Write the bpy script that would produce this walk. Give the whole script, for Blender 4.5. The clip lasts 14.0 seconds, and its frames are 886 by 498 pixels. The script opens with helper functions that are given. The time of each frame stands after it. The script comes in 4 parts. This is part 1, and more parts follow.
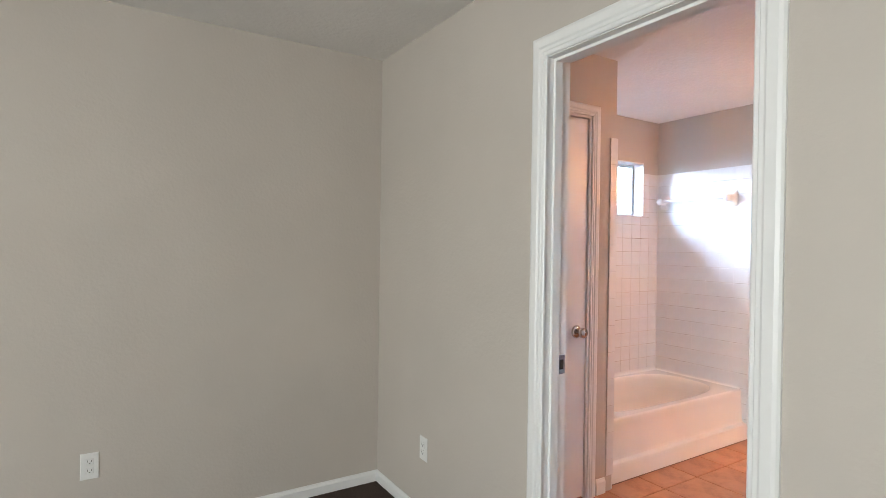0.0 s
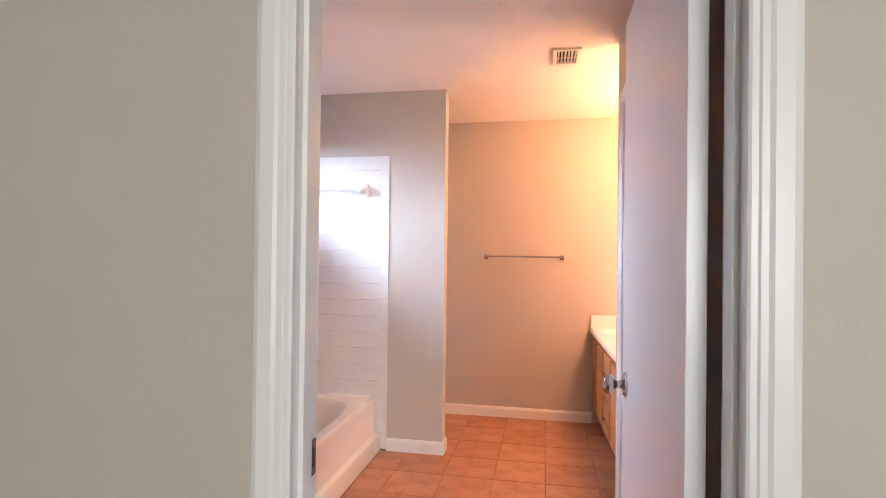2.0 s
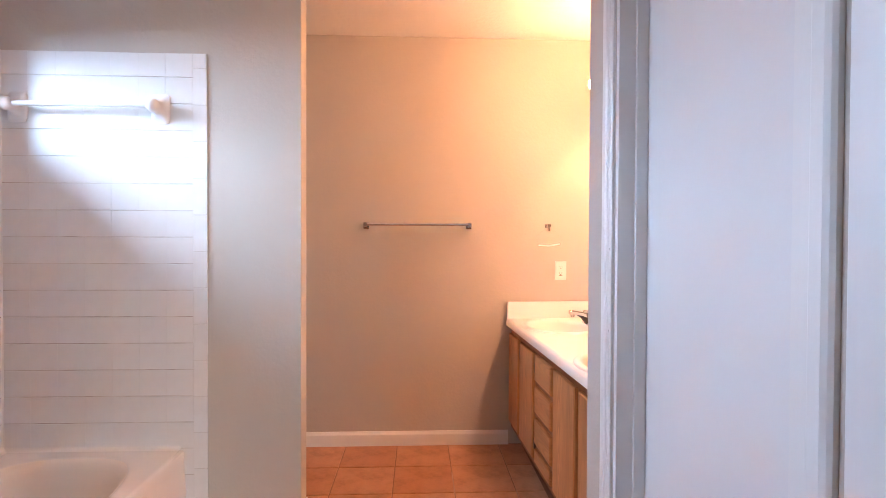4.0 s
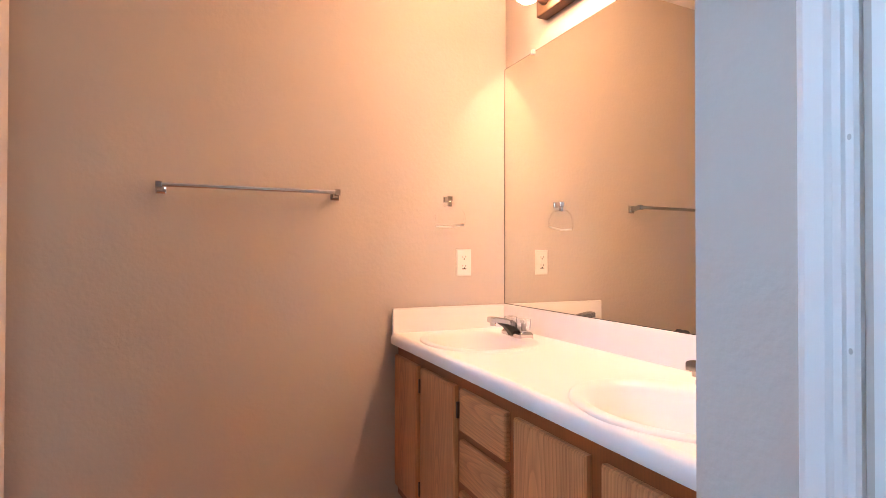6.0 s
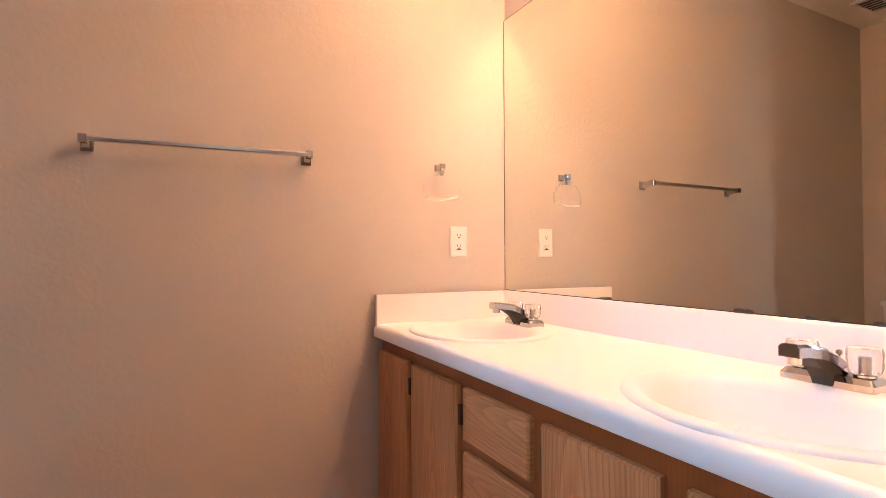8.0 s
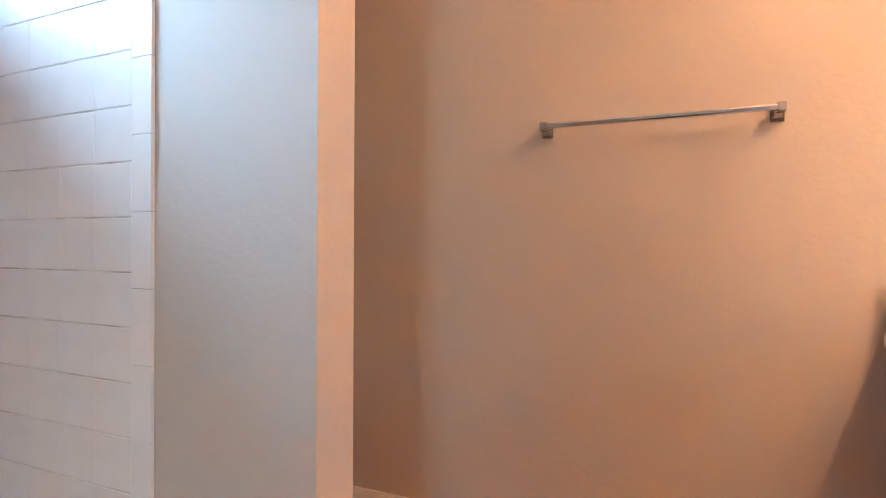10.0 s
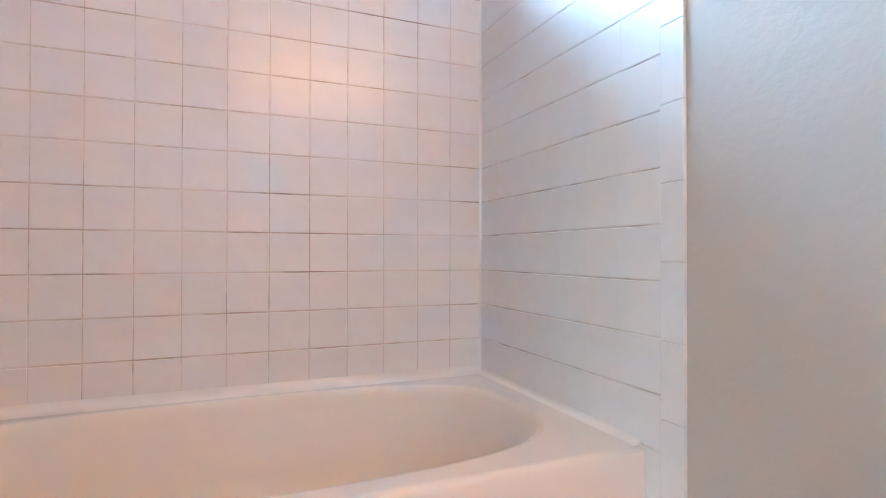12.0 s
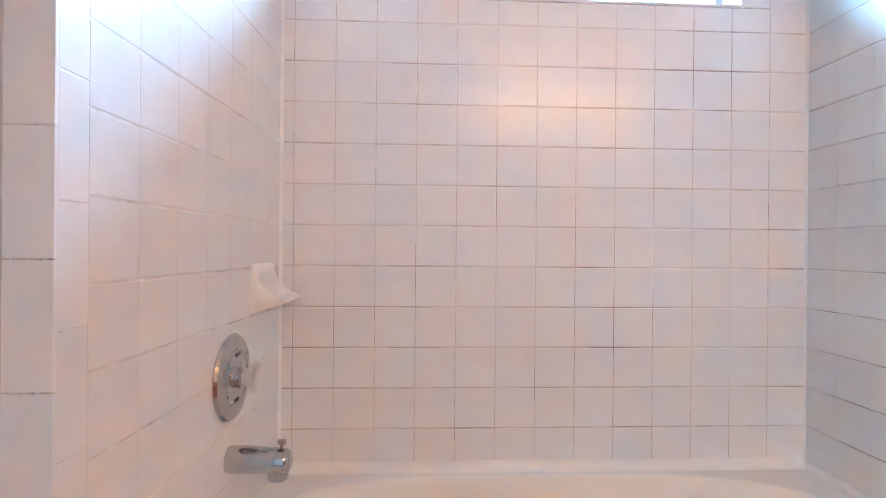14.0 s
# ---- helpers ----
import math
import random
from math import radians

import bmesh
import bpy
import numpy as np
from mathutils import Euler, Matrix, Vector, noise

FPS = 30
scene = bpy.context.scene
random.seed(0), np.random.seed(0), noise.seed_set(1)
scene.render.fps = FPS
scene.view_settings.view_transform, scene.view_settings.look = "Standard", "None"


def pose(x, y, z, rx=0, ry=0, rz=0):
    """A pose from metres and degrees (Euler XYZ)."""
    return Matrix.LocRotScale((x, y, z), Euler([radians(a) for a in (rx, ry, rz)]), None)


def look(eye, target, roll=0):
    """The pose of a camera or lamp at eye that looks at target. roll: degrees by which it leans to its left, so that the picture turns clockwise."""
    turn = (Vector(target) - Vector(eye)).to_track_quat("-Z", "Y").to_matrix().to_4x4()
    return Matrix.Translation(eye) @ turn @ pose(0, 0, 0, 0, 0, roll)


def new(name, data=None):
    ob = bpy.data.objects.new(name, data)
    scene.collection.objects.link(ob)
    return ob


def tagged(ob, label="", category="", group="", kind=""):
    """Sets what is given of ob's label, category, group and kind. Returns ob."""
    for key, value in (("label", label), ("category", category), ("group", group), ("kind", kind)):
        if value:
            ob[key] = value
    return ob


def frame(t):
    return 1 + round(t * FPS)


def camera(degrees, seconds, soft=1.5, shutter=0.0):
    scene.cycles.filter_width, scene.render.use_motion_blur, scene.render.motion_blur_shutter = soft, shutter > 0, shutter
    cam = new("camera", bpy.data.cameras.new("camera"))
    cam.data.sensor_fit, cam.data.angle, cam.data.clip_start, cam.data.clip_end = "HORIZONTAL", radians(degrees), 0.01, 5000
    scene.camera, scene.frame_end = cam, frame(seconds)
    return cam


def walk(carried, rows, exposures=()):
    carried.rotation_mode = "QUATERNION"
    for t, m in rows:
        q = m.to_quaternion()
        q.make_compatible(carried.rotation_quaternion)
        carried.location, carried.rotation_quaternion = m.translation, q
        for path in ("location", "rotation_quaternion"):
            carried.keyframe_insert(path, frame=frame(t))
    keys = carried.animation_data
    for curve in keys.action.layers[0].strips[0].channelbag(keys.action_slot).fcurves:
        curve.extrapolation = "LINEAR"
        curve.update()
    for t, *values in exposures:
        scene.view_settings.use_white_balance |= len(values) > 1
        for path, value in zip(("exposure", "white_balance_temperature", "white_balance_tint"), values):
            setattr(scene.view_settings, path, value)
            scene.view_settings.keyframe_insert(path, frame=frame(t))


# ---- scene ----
cam = camera(79.5, 14.0, soft=0.85)
PATH = [
    (0, (2.102, -3.962, 1.366), (0.410, -2.895, 1.351), 0.8),
    (0.5, (1.826, -3.886, 1.368), (0.412, -2.471, 1.363), 1.1),
    (1, (1.557, -3.814, 1.375), (0.526, -2.100, 1.373), 1.1),
    (1.5, (1.315, -3.663, 1.343), (0.656, -1.775, 1.354), 0.9),
    (2, (1.106, -3.494, 1.325), (0.732, -1.530, 1.341), 0.7),
    (2.5, (0.985, -3.261, 1.329), (0.797, -1.270, 1.312), 0.4),
    (3, (0.956, -2.956, 1.285), (0.806, -0.962, 1.263), 0.1),
    (3.5, (0.958, -2.610, 1.226), (0.874, -0.612, 1.206), 0),
    (3.7, (0.953, -2.472, 1.219), (0.941, -0.472, 1.189), 0.1),
    (5.8, (0.871, -1.250, 1.091), (1.526, 0.639, 1.106), 0.1),
    (6, (0.861, -1.189, 1.065), (1.604, 0.668, 1.088), 0.1),
    (6.5, (0.814, -1.070, 1.010), (1.803, 0.668, 1.041), 0.1),
    (7, (0.810, -0.981, 0.982), (1.861, 0.720, 1.008), -0.1),
    (7.2, (0.840, -0.945, 0.966), (1.888, 0.758, 0.992), -0.1),
    (9.3, (0.998, -0.815, 0.992), (0.749, 1.169, 1.039), 0.2),
    (9.5, (1.012, -0.798, 0.977), (0.560, 1.150, 1.020), 0.4),
    (10, (0.993, -0.725, 0.948), (0.201, 1.111, 0.934), 0.3),
    (10.5, (0.932, -0.652, 0.846), (-0.024, 1.104, 0.889), -0.3),
    (11, (0.873, -0.665, 0.827), (-0.483, 0.805, 0.848), 0.3),
    (11.5, (0.802, -0.754, 0.768), (-0.819, 0.417, 0.800), 0.4),
    (12, (0.796, -0.787, 0.722), (-1.049, -0.015, 0.740), 0.1),
    (12.5, (0.798, -0.844, 0.705), (-1.147, -0.378, 0.713), 0.2),
    (13, (0.797, -0.941, 0.722), (-1.187, -0.685, 0.728), 0.2),
    (13.5, (0.755, -1.013, 0.786), (-1.239, -0.860, 0.794), 0.3),
    (14, (0.688, -1.097, 0.939), (-1.310, -1.000, 0.938), 0.5),
]
walk(cam, [(t, look(eye, target, roll)) for t, eye, target, roll in PATH], exposures=[(0, 0.74, 6600, 18), (1, 0.72, 6750, 21), (2, 0.60, 6900, 23), (3.5, 0.44, 6750, 22), (5.8, 0.1, 5850, 11), (7.2, 0.08, 5750, 9), (9.5, 0.24, 5950, 8), (10.5, 0.46, 5850, 5), (11.2, 0.62, 5650, 4), (12.4, 0.66, 5550, 3), (13.2, 0.70, 5500, 2), (14, 0.74, 5350, 0)])

# ---- world, lamps and exposure ----
world = bpy.data.worlds.new("world")
scene.world = world
world.use_nodes = True
wn, wl = world.node_tree.nodes, world.node_tree.links
sky = wn.new("ShaderNodeTexSky")
sky.sky_type = "NISHITA"
sky.sun_disc = False
sky.sun_elevation, sky.sun_rotation = radians(50), radians(120)
wl.new(sky.outputs[0], wn["Background"].inputs[0])
wn["Background"].inputs[1].default_value = 0.12
# the mirror throws daylight and lamplight back on the walls
scene.cycles.caustics_reflective, scene.cycles.blur_glossy, scene.cycles.sample_clamp_indirect = True, 0.0, 0.0


def area_lamp(name, eye, target, sx, sy, watts, colour):
    data = bpy.data.lights.new(name, "AREA")
    data.shape, data.size, data.size_y, data.energy, data.color = "RECTANGLE", sx, sy, watts, colour
    ob = new(name, data)
    ob.matrix_world = look(eye, target)
    return ob


area_lamp("bath_window_daylight", (-2.6, -0.75, 2.66), (0.0, -0.75, 2.66), 7.0, 1.5, 630, (0.48, 0.73, 1.0))
area_lamp("bedroom_window_daylight", (2.55, -7.38, 1.45), (2.55, -3, 1.45), 1.3, 1.5, 96, (0.86, 1.0, 0.98))


# ---- materials ----
def material(name, colour, rough=0.5, metal=0.0, spec=0.5):
    m = bpy.data.materials.new(name)
    m.use_nodes = True
    b = m.node_tree.nodes["Principled BSDF"]
    b.inputs["Base Color"].default_value = (*colour, 1)
    b.inputs["Roughness"].default_value = rough
    b.inputs["Metallic"].default_value = metal
    b.inputs["Specular IOR Level"].default_value = spec
    return m, m.node_tree.nodes, m.node_tree.links, b


def noise_of(n, l, scale, detail=4.0, stretch=None, coord="Object", rough=0.55):
    t = n.new("ShaderNodeTexCoord")
    out = t.outputs[coord]
    if stretch:
        mp = n.new("ShaderNodeMapping")
        mp.inputs["Scale"].default_value = stretch
        l.new(out, mp.inputs[0])
        out = mp.outputs[0]
    x = n.new("ShaderNodeTexNoise")
    x.inputs["Scale"].default_value, x.inputs["Detail"].default_value, x.inputs["Roughness"].default_value = scale, detail, rough
    l.new(out, x.inputs["Vector"])
    return x.outputs["Fac"]


def ramp(n, l, fac, stops):
    r = n.new("ShaderNodeValToRGB")
    while len(r.color_ramp.elements) < len(stops):
        r.color_ramp.elements.new(0.5)
    for e, (p, c) in zip(r.color_ramp.elements, stops):
        e.position, e.color = p, (*c, 1)
    l.new(fac, r.inputs[0])
    return r.outputs[0]


def bump(n, l, b, fac, strength, distance):
    k = n.new("ShaderNodeBump")
    k.inputs["Strength"].default_value, k.inputs["Distance"].default_value = strength, distance
    l.new(fac, k.inputs["Height"])
    l.new(k.outputs[0], b.inputs["Normal"])
    return k


def mixed(n, l, fac, a, c):
    k = n.new("ShaderNodeMix")
    k.data_type = "RGBA"
    if isinstance(fac, float):
        k.inputs[0].default_value = fac
    else:
        l.new(fac, k.inputs[0])
    for i, v in ((6, a), (7, c)):
        if isinstance(v, tuple):
            k.inputs[i].default_value = (*v, 1)
        else:
            l.new(v, k.inputs[i])
    return k.outputs[2]


def paint(name, colour, rough, bump_scale, strength, distance, wear=0.05, spec=0.3):
    m, n, l, b = material(name, colour, rough, 0, spec)
    big = noise_of(n, l, 1.7, 3, coord="Object")
    lo, hi = tuple(c * (1 - wear) for c in colour), tuple(min(0.92, c * (1 + wear)) for c in colour)
    l.new(ramp(n, l, big, [(0.3, lo), (0.7, hi)]), b.inputs["Base Color"])
    fine = noise_of(n, l, bump_scale, 3)
    bump(n, l, b, fine, strength, distance)
    return m


M = {}
M["wall"] = paint("greige_wall_paint", (0.54, 0.485, 0.43), 0.58, 62, 0.34, 0.004, 0.03)
M["ceiling"] = paint("textured_white_ceiling", (0.83, 0.80, 0.77), 0.85, 36, 0.42, 0.010, 0.03)
M["trim"] = paint("white_trim_paint", (0.80, 0.79, 0.77), 0.35, 90, 0.08, 0.002, 0.03, 0.5)
M["door"] = paint("white_door_paint", (0.77, 0.765, 0.76), 0.33, 70, 0.10, 0.002, 0.03, 0.5)
M["plastic"] = material("white_plastic", (0.78, 0.77, 0.74), 0.4)[0]
M["slot"] = material("dark_slot", (0.03, 0.028, 0.025), 0.6)[0]
M["chrome"] = material("chrome", (0.54, 0.54, 0.555), 0.10, 1.0)[0]
M["bright_chrome"] = material("bright_chrome", (0.72, 0.72, 0.72), 0.12, 1.0)[0]
M["dirt"] = paint("dirty_brown_caulk", (0.24, 0.17, 0.125), 0.8, 60, 0.4, 0.003, 0.35)
M["worn_chrome"] = material("dulled_chrome", (0.40, 0.40, 0.41), 0.22, 1.0)[0]
M["steel"] = material("brushed_steel", (0.55, 0.54, 0.52), 0.32, 1.0)[0]
M["bronze"] = material("dark_bronze", (0.12, 0.07, 0.045), 0.45, 0.6)[0]
M["aluminium"] = material("window_aluminium", (0.55, 0.57, 0.58), 0.45, 0.8)[0]
M["mirror"] = material("mirror_silver", (0.87, 0.87, 0.80), 0.01, 1.0)[0]
M["mirror_edge"] = material("mirror_edge", (0.05, 0.045, 0.04), 0.4)[0]


def tile_material():
    m, n, l, b = material("white_glazed_tile", (0.80, 0.79, 0.78), 0.2, 0, 0.36)
    info = n.new("ShaderNodeObjectInfo")
    tone = ramp(n, l, info.outputs["Random"], [(0.0, (0.793, 0.781, 0.770)), (1.0, (0.808, 0.796, 0.786))])
    stain = ramp(n, l, noise_of(n, l, 6, 4), [(0.35, (0.93, 0.92, 0.91)), (0.7, (1, 1, 1))])
    k = n.new("ShaderNodeMix")
    k.data_type, k.blend_type = "RGBA", "MULTIPLY"
    k.inputs[0].default_value = 1.0
    l.new(tone, k.inputs[6])
    l.new(stain, k.inputs[7])
    l.new(k.outputs[2], b.inputs["Base Color"])
    bump(n, l, b, noise_of(n, l, 22, 2), 0.07, 0.004)
    return m


def grout_material(name, clean, mid, dark):
    m, n, l, b = material(name, clean, 0.8)
    fac = noise_of(n, l, 4.5, 5, coord="Generated", stretch=(3, 3, 9))
    fac2 = noise_of(n, l, 3.0, 4)
    k = n.new("ShaderNodeMath")
    k.operation = "MULTIPLY"
    l.new(fac, k.inputs[0])
    l.new(fac2, k.inputs[1])
    l.new(ramp(n, l, k.outputs[0], [(0.19, clean), (0.28, mid), (0.40, dark)]), b.inputs["Base Color"])
    return m


def floor_tile_material():
    m, n, l, b = material("terracotta_floor_tile", (0.42, 0.22, 0.13), 0.38)
    info = n.new("ShaderNodeObjectInfo")
    tone = ramp(n, l, info.outputs["Random"], [(0.0, (0.45, 0.20, 0.105)), (0.5, (0.50, 0.24, 0.132)), (1.0, (0.55, 0.275, 0.158))])
    cloud = ramp(n, l, noise_of(n, l, 6.5, 7, rough=0.72), [(0.3, (0.58, 0.52, 0.48)), (0.5, (0.96, 0.95, 0.94)), (0.72, (1.14, 1.17, 1.22))])
    k = n.new("ShaderNodeMix")
    k.data_type, k.blend_type = "RGBA", "MULTIPLY"
    k.inputs[0].default_value = 1.0
    l.new(tone, k.inputs[6])
    l.new(cloud, k.inputs[7])
    l.new(k.outputs[2], b.inputs["Base Color"])
    bump(n, l, b, noise_of(n, l, 30, 4), 0.2, 0.004)
    return m


def math_node(n, l, op, a, c=None):
    k = n.new("ShaderNodeMath")
    k.operation = op
    for i, v in ((0, a), (1, c)):
        if v is None:
            continue
        if isinstance(v, (int, float)):
            k.inputs[i].default_value = v
        else:
            l.new(v, k.inputs[i])
    return k.outputs[0]


def oak_material(name, axis, dark, light, rough=0.4, pores=0.6):
    """Plain-sawn oak: arched growth rings about a heart that leans out of the board, and fine pores."""
    m, n, l, b = material(name, light, rough)
    info = n.new("ShaderNodeObjectInfo")
    t = n.new("ShaderNodeTexCoord")
    sep = n.new("ShaderNodeSeparateXYZ")
    l.new(t.outputs["Object"], sep.inputs[0])
    across, along = (sep.outputs[1], sep.outputs[2]) if axis == "z" else (sep.outputs[2], sep.outputs[1])
    chance = info.outputs["Random"]
    shift = n.new("ShaderNodeVectorMath")
    l.new(t.outputs["Object"], shift.inputs[0])
    l.new(math_node(n, l, "MULTIPLY", chance, 9.0), shift.inputs[1])

    def grain(scale, detail, across_scale, along_scale):
        mp = n.new("ShaderNodeMapping")
        mp.inputs["Scale"].default_value = (across_scale, across_scale, along_scale) if axis == "z" else (across_scale, along_scale, across_scale)
        l.new(shift.outputs[0], mp.inputs[0])
        x = n.new("ShaderNodeTexNoise")
        x.inputs["Scale"].default_value, x.inputs["Detail"].default_value = scale, detail
        l.new(mp.outputs[0], x.inputs["Vector"])
        return x.outputs["Fac"]

    off = math_node(n, l, "MULTIPLY", math_node(n, l, "SUBTRACT", chance, 0.5), 0.12)
    y = math_node(n, l, "ADD", across, off)
    lean = math_node(n, l, "ADD", math_node(n, l, "MULTIPLY", along, 0.09), 0.034)
    r2 = math_node(n, l, "ADD", math_node(n, l, "MULTIPLY", y, y), math_node(n, l, "MULTIPLY", lean, lean))
    r = math_node(n, l, "SQRT", r2)
    r = math_node(n, l, "ADD", r, math_node(n, l, "MULTIPLY", grain(1.0, 1, 7, 1.3), 0.035))
    ring = math_node(n, l, "FRACT", math_node(n, l, "MULTIPLY", r, 105.0))
    tone = ramp(n, l, ring, [(0.0, dark), (0.08, dark), (0.5, light), (0.92, tuple(c * 1.06 for c in light)), (1.0, dark)])
    patch = ramp(n, l, grain(1.0, 2, 12, 2.0), [(0.3, (0.82, 0.79, 0.76)), (0.7, (1.06, 1.05, 1.04))])
    streak = grain(1.0, 3, 290, 7)
    fine = ramp(n, l, streak, [(0.36, (0.50, 0.41, 0.35)), (0.52, (1, 1, 1))])
    col = tone
    for layer, amount in ((patch, 1.0), (fine, pores)):
        k = n.new("ShaderNodeMix")
        k.data_type, k.blend_type = "RGBA", "MULTIPLY"
        k.inputs[0].default_value = amount
        l.new(col, k.inputs[6])
        l.new(layer, k.inputs[7])
        col = k.outputs[2]
    l.new(col, b.inputs["Base Color"])
    bump(n, l, b, streak, 0.04, 0.001)
    return m


M["tile"] = tile_material()
M["grout"] = grout_material("stained_white_grout", (0.69, 0.635, 0.59), (0.57, 0.495, 0.44), (0.33, 0.25, 0.20))
M["pale_grout"] = grout_material("repainted_white_grout", (0.70, 0.66, 0.625), (0.56, 0.50, 0.455), (0.34, 0.27, 0.23))
M["faint_grout"] = grout_material("clean_white_grout", (0.74, 0.705, 0.675), (0.65, 0.60, 0.56), (0.48, 0.41, 0.36))
M["floor_tile"] = floor_tile_material()


def floor_grout_material():
    m, n, l, b = material("brown_floor_grout", (0.3, 0.16, 0.1), 0.85)
    tone = ramp(n, l, noise_of(n, l, 2.6, 4), [(0.40, (0.25, 0.125, 0.075)), (0.58, (0.36, 0.20, 0.13)), (0.70, (0.60, 0.45, 0.36))])
    l.new(tone, b.inputs["Base Color"])
    bump(n, l, b, noise_of(n, l, 60, 3), 0.3, 0.003)
    return m


M["floor_grout"] = floor_grout_material()
M["oak_v"] = oak_material("oak_vertical_grain", "z", (0.51, 0.212, 0.078), (0.60, 0.268, 0.104), 0.4, 0.42)
M["oak_h"] = oak_material("oak_level_grain", "y", (0.51, 0.212, 0.078), (0.60, 0.268, 0.104), 0.4, 0.42)
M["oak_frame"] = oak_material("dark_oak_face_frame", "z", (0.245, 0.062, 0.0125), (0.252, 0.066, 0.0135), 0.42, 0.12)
M["enamel"] = paint("white_tub_enamel", (0.80, 0.78, 0.75), 0.18, 8, 0.05, 0.002, 0.03, 0.5)
M["old_enamel"] = paint("cream_stained_enamel", (0.78, 0.73, 0.66), 0.5, 9, 0.06, 0.002, 0.05, 0.5)
M["china"] = paint("white_vitreous_china", (0.80, 0.78, 0.76), 0.3, 10, 0.03, 0.001, 0.02, 0.4)
M["laminate"] = paint("white_laminate", (0.80, 0.775, 0.75), 0.32, 120, 0.05, 0.001, 0.02, 0.5)
M["carpet"] = paint("dark_brown_carpet", (0.085, 0.06, 0.05), 0.95, 260, 1.0, 0.01, 0.25, 0.1)


def clear_material(name, rough, ior=1.49, tint=(1, 1, 1)):
    m, n, l, b = material(name, tint, rough)
    b.inputs["Transmission Weight"].default_value = 1.0
    b.inputs["IOR"].default_value = ior
    return m


M["ring_acrylic"] = clear_material("thin_clear_acrylic", 0.02, 1.22)
M["frosted"] = clear_material("frosted_acrylic", 0.45, 1.35)
M["handle"] = clear_material("cloudy_acrylic", 0.18, 1.22, (0.96, 0.95, 0.93))
M["handle"].node_tree.nodes["Principled BSDF"].inputs["Transmission Weight"].default_value = 0.86
M["cloudy_knob"] = clear_material("yellowed_acrylic", 0.3, 1.35, (0.80, 0.76, 0.73))
M["cloudy_knob"].node_tree.nodes["Principled BSDF"].inputs["Transmission Weight"].default_value = 0.55
M["glass"] = clear_material("window_glass", 0.0, 1.02)


def glow_material(name, colour, strength):
    m, n, l, b = material(name, (0.9, 0.85, 0.75), 0.4)
    b.inputs["Emission Color"].default_value = (*colour, 1)
    b.inputs["Emission Strength"].default_value = strength
    return m


M["bulb"] = glow_material("lit_globe_bulb", (1.0, 0.51, 0.255), 78)

# ---- building helpers ----
WHERE = {}


def thing(name, at, label="", category="", group="", kind=""):
    ob = new(name)
    ob.empty_display_size = 0.1
    ob.location = at
    WHERE[ob] = Vector(at)
    return tagged(ob, label, category, group, kind)


def part(name, bm, mat, parent=None, label="", smooth=False, sharp=40):
    """One mesh object out of a bmesh in world coordinates, with its origin at its middle."""
    co = [v.co for v in bm.verts]
    lo = Vector([min(c[i] for c in co) for i in range(3)])
    hi = Vector([max(c[i] for c in co) for i in range(3)])
    mid = (lo + hi) / 2
    if parent is None:
        mid.z = lo.z
    bmesh.ops.translate(bm, verts=bm.verts, vec=-mid)
    bmesh.ops.recalc_face_normals(bm, faces=bm.faces)
    me = bpy.data.meshes.new(name)
    if smooth:
        for f in bm.faces:
            f.smooth = True
        for e in bm.edges:
            if len(e.link_faces) == 2 and e.calc_face_angle(0) > radians(sharp):
                e.smooth = False
    bm.to_mesh(me)
    bm.free()
    me.materials.append(M[mat])
    ob = new(name, me)
    WHERE[ob] = mid
    if parent:
        ob.parent = parent
        ob.location = mid - WHERE[parent]
    else:
        ob.location = mid
    return tagged(ob, label)


def add_box(bm, x0, x1, y0, y1, z0, z1, bevel=0.0):
    b = bmesh.new()
    bmesh.ops.create_cube(b, size=1)
    for v in b.verts:
        v.co = ((x0 + x1) / 2 + v.co.x * (x1 - x0), (y0 + y1) / 2 + v.co.y * (y1 - y0), (z0 + z1) / 2 + v.co.z * (z1 - z0))
    if bevel:
        bmesh.ops.bevel(b, geom=b.edges[:], offset=bevel, segments=2, affect="EDGES", profile=0.6)
    join(bm, b)


def join(bm, other):
    me = bpy.data.meshes.new("scratch")
    other.to_mesh(me)
    other.free()
    bm.from_mesh(me)
    bpy.data.meshes.remove(me)


FL = -0.019         # level of the bathroom floor; the bedroom carpet lies at 0


def boxes(*list_of, bevel=0.0):
    """Boxes (x0, x1, y0, y1, z0, z1); those that start at 0 stand on the floor."""
    bm = bmesh.new()
    for x0, x1, y0, y1, z0, z1 in list_of:
        add_box(bm, x0, x1, y0, y1, FL if z0 == 0 else z0, z1, bevel=bevel)
    return bm


def lathe(profile, seg=32, axis=(0, 0, 1), at=(0, 0, 0), squash=(1, 1)):
    """Turned body: profile of (radius, height) along the axis."""
    bm = bmesh.new()
    q = Vector((0, 0, 1)).rotation_difference(Vector(axis)).to_matrix()
    rings = []
    for r, h in profile:
        rings.append([bm.verts.new(Vector(at) + q @ Vector((r * squash[0] * math.cos(2 * math.pi * i / seg), r * squash[1] * math.sin(2 * math.pi * i / seg), h))) for i in range(seg)])
    for a, b in zip(rings, rings[1:]):
        for i in range(seg):
            j = (i + 1) % seg
            bm.faces.new((a[i], a[j], b[j], b[i]))
    bm.faces.new(rings[0])
    bm.faces.new(rings[-1])
    return bm


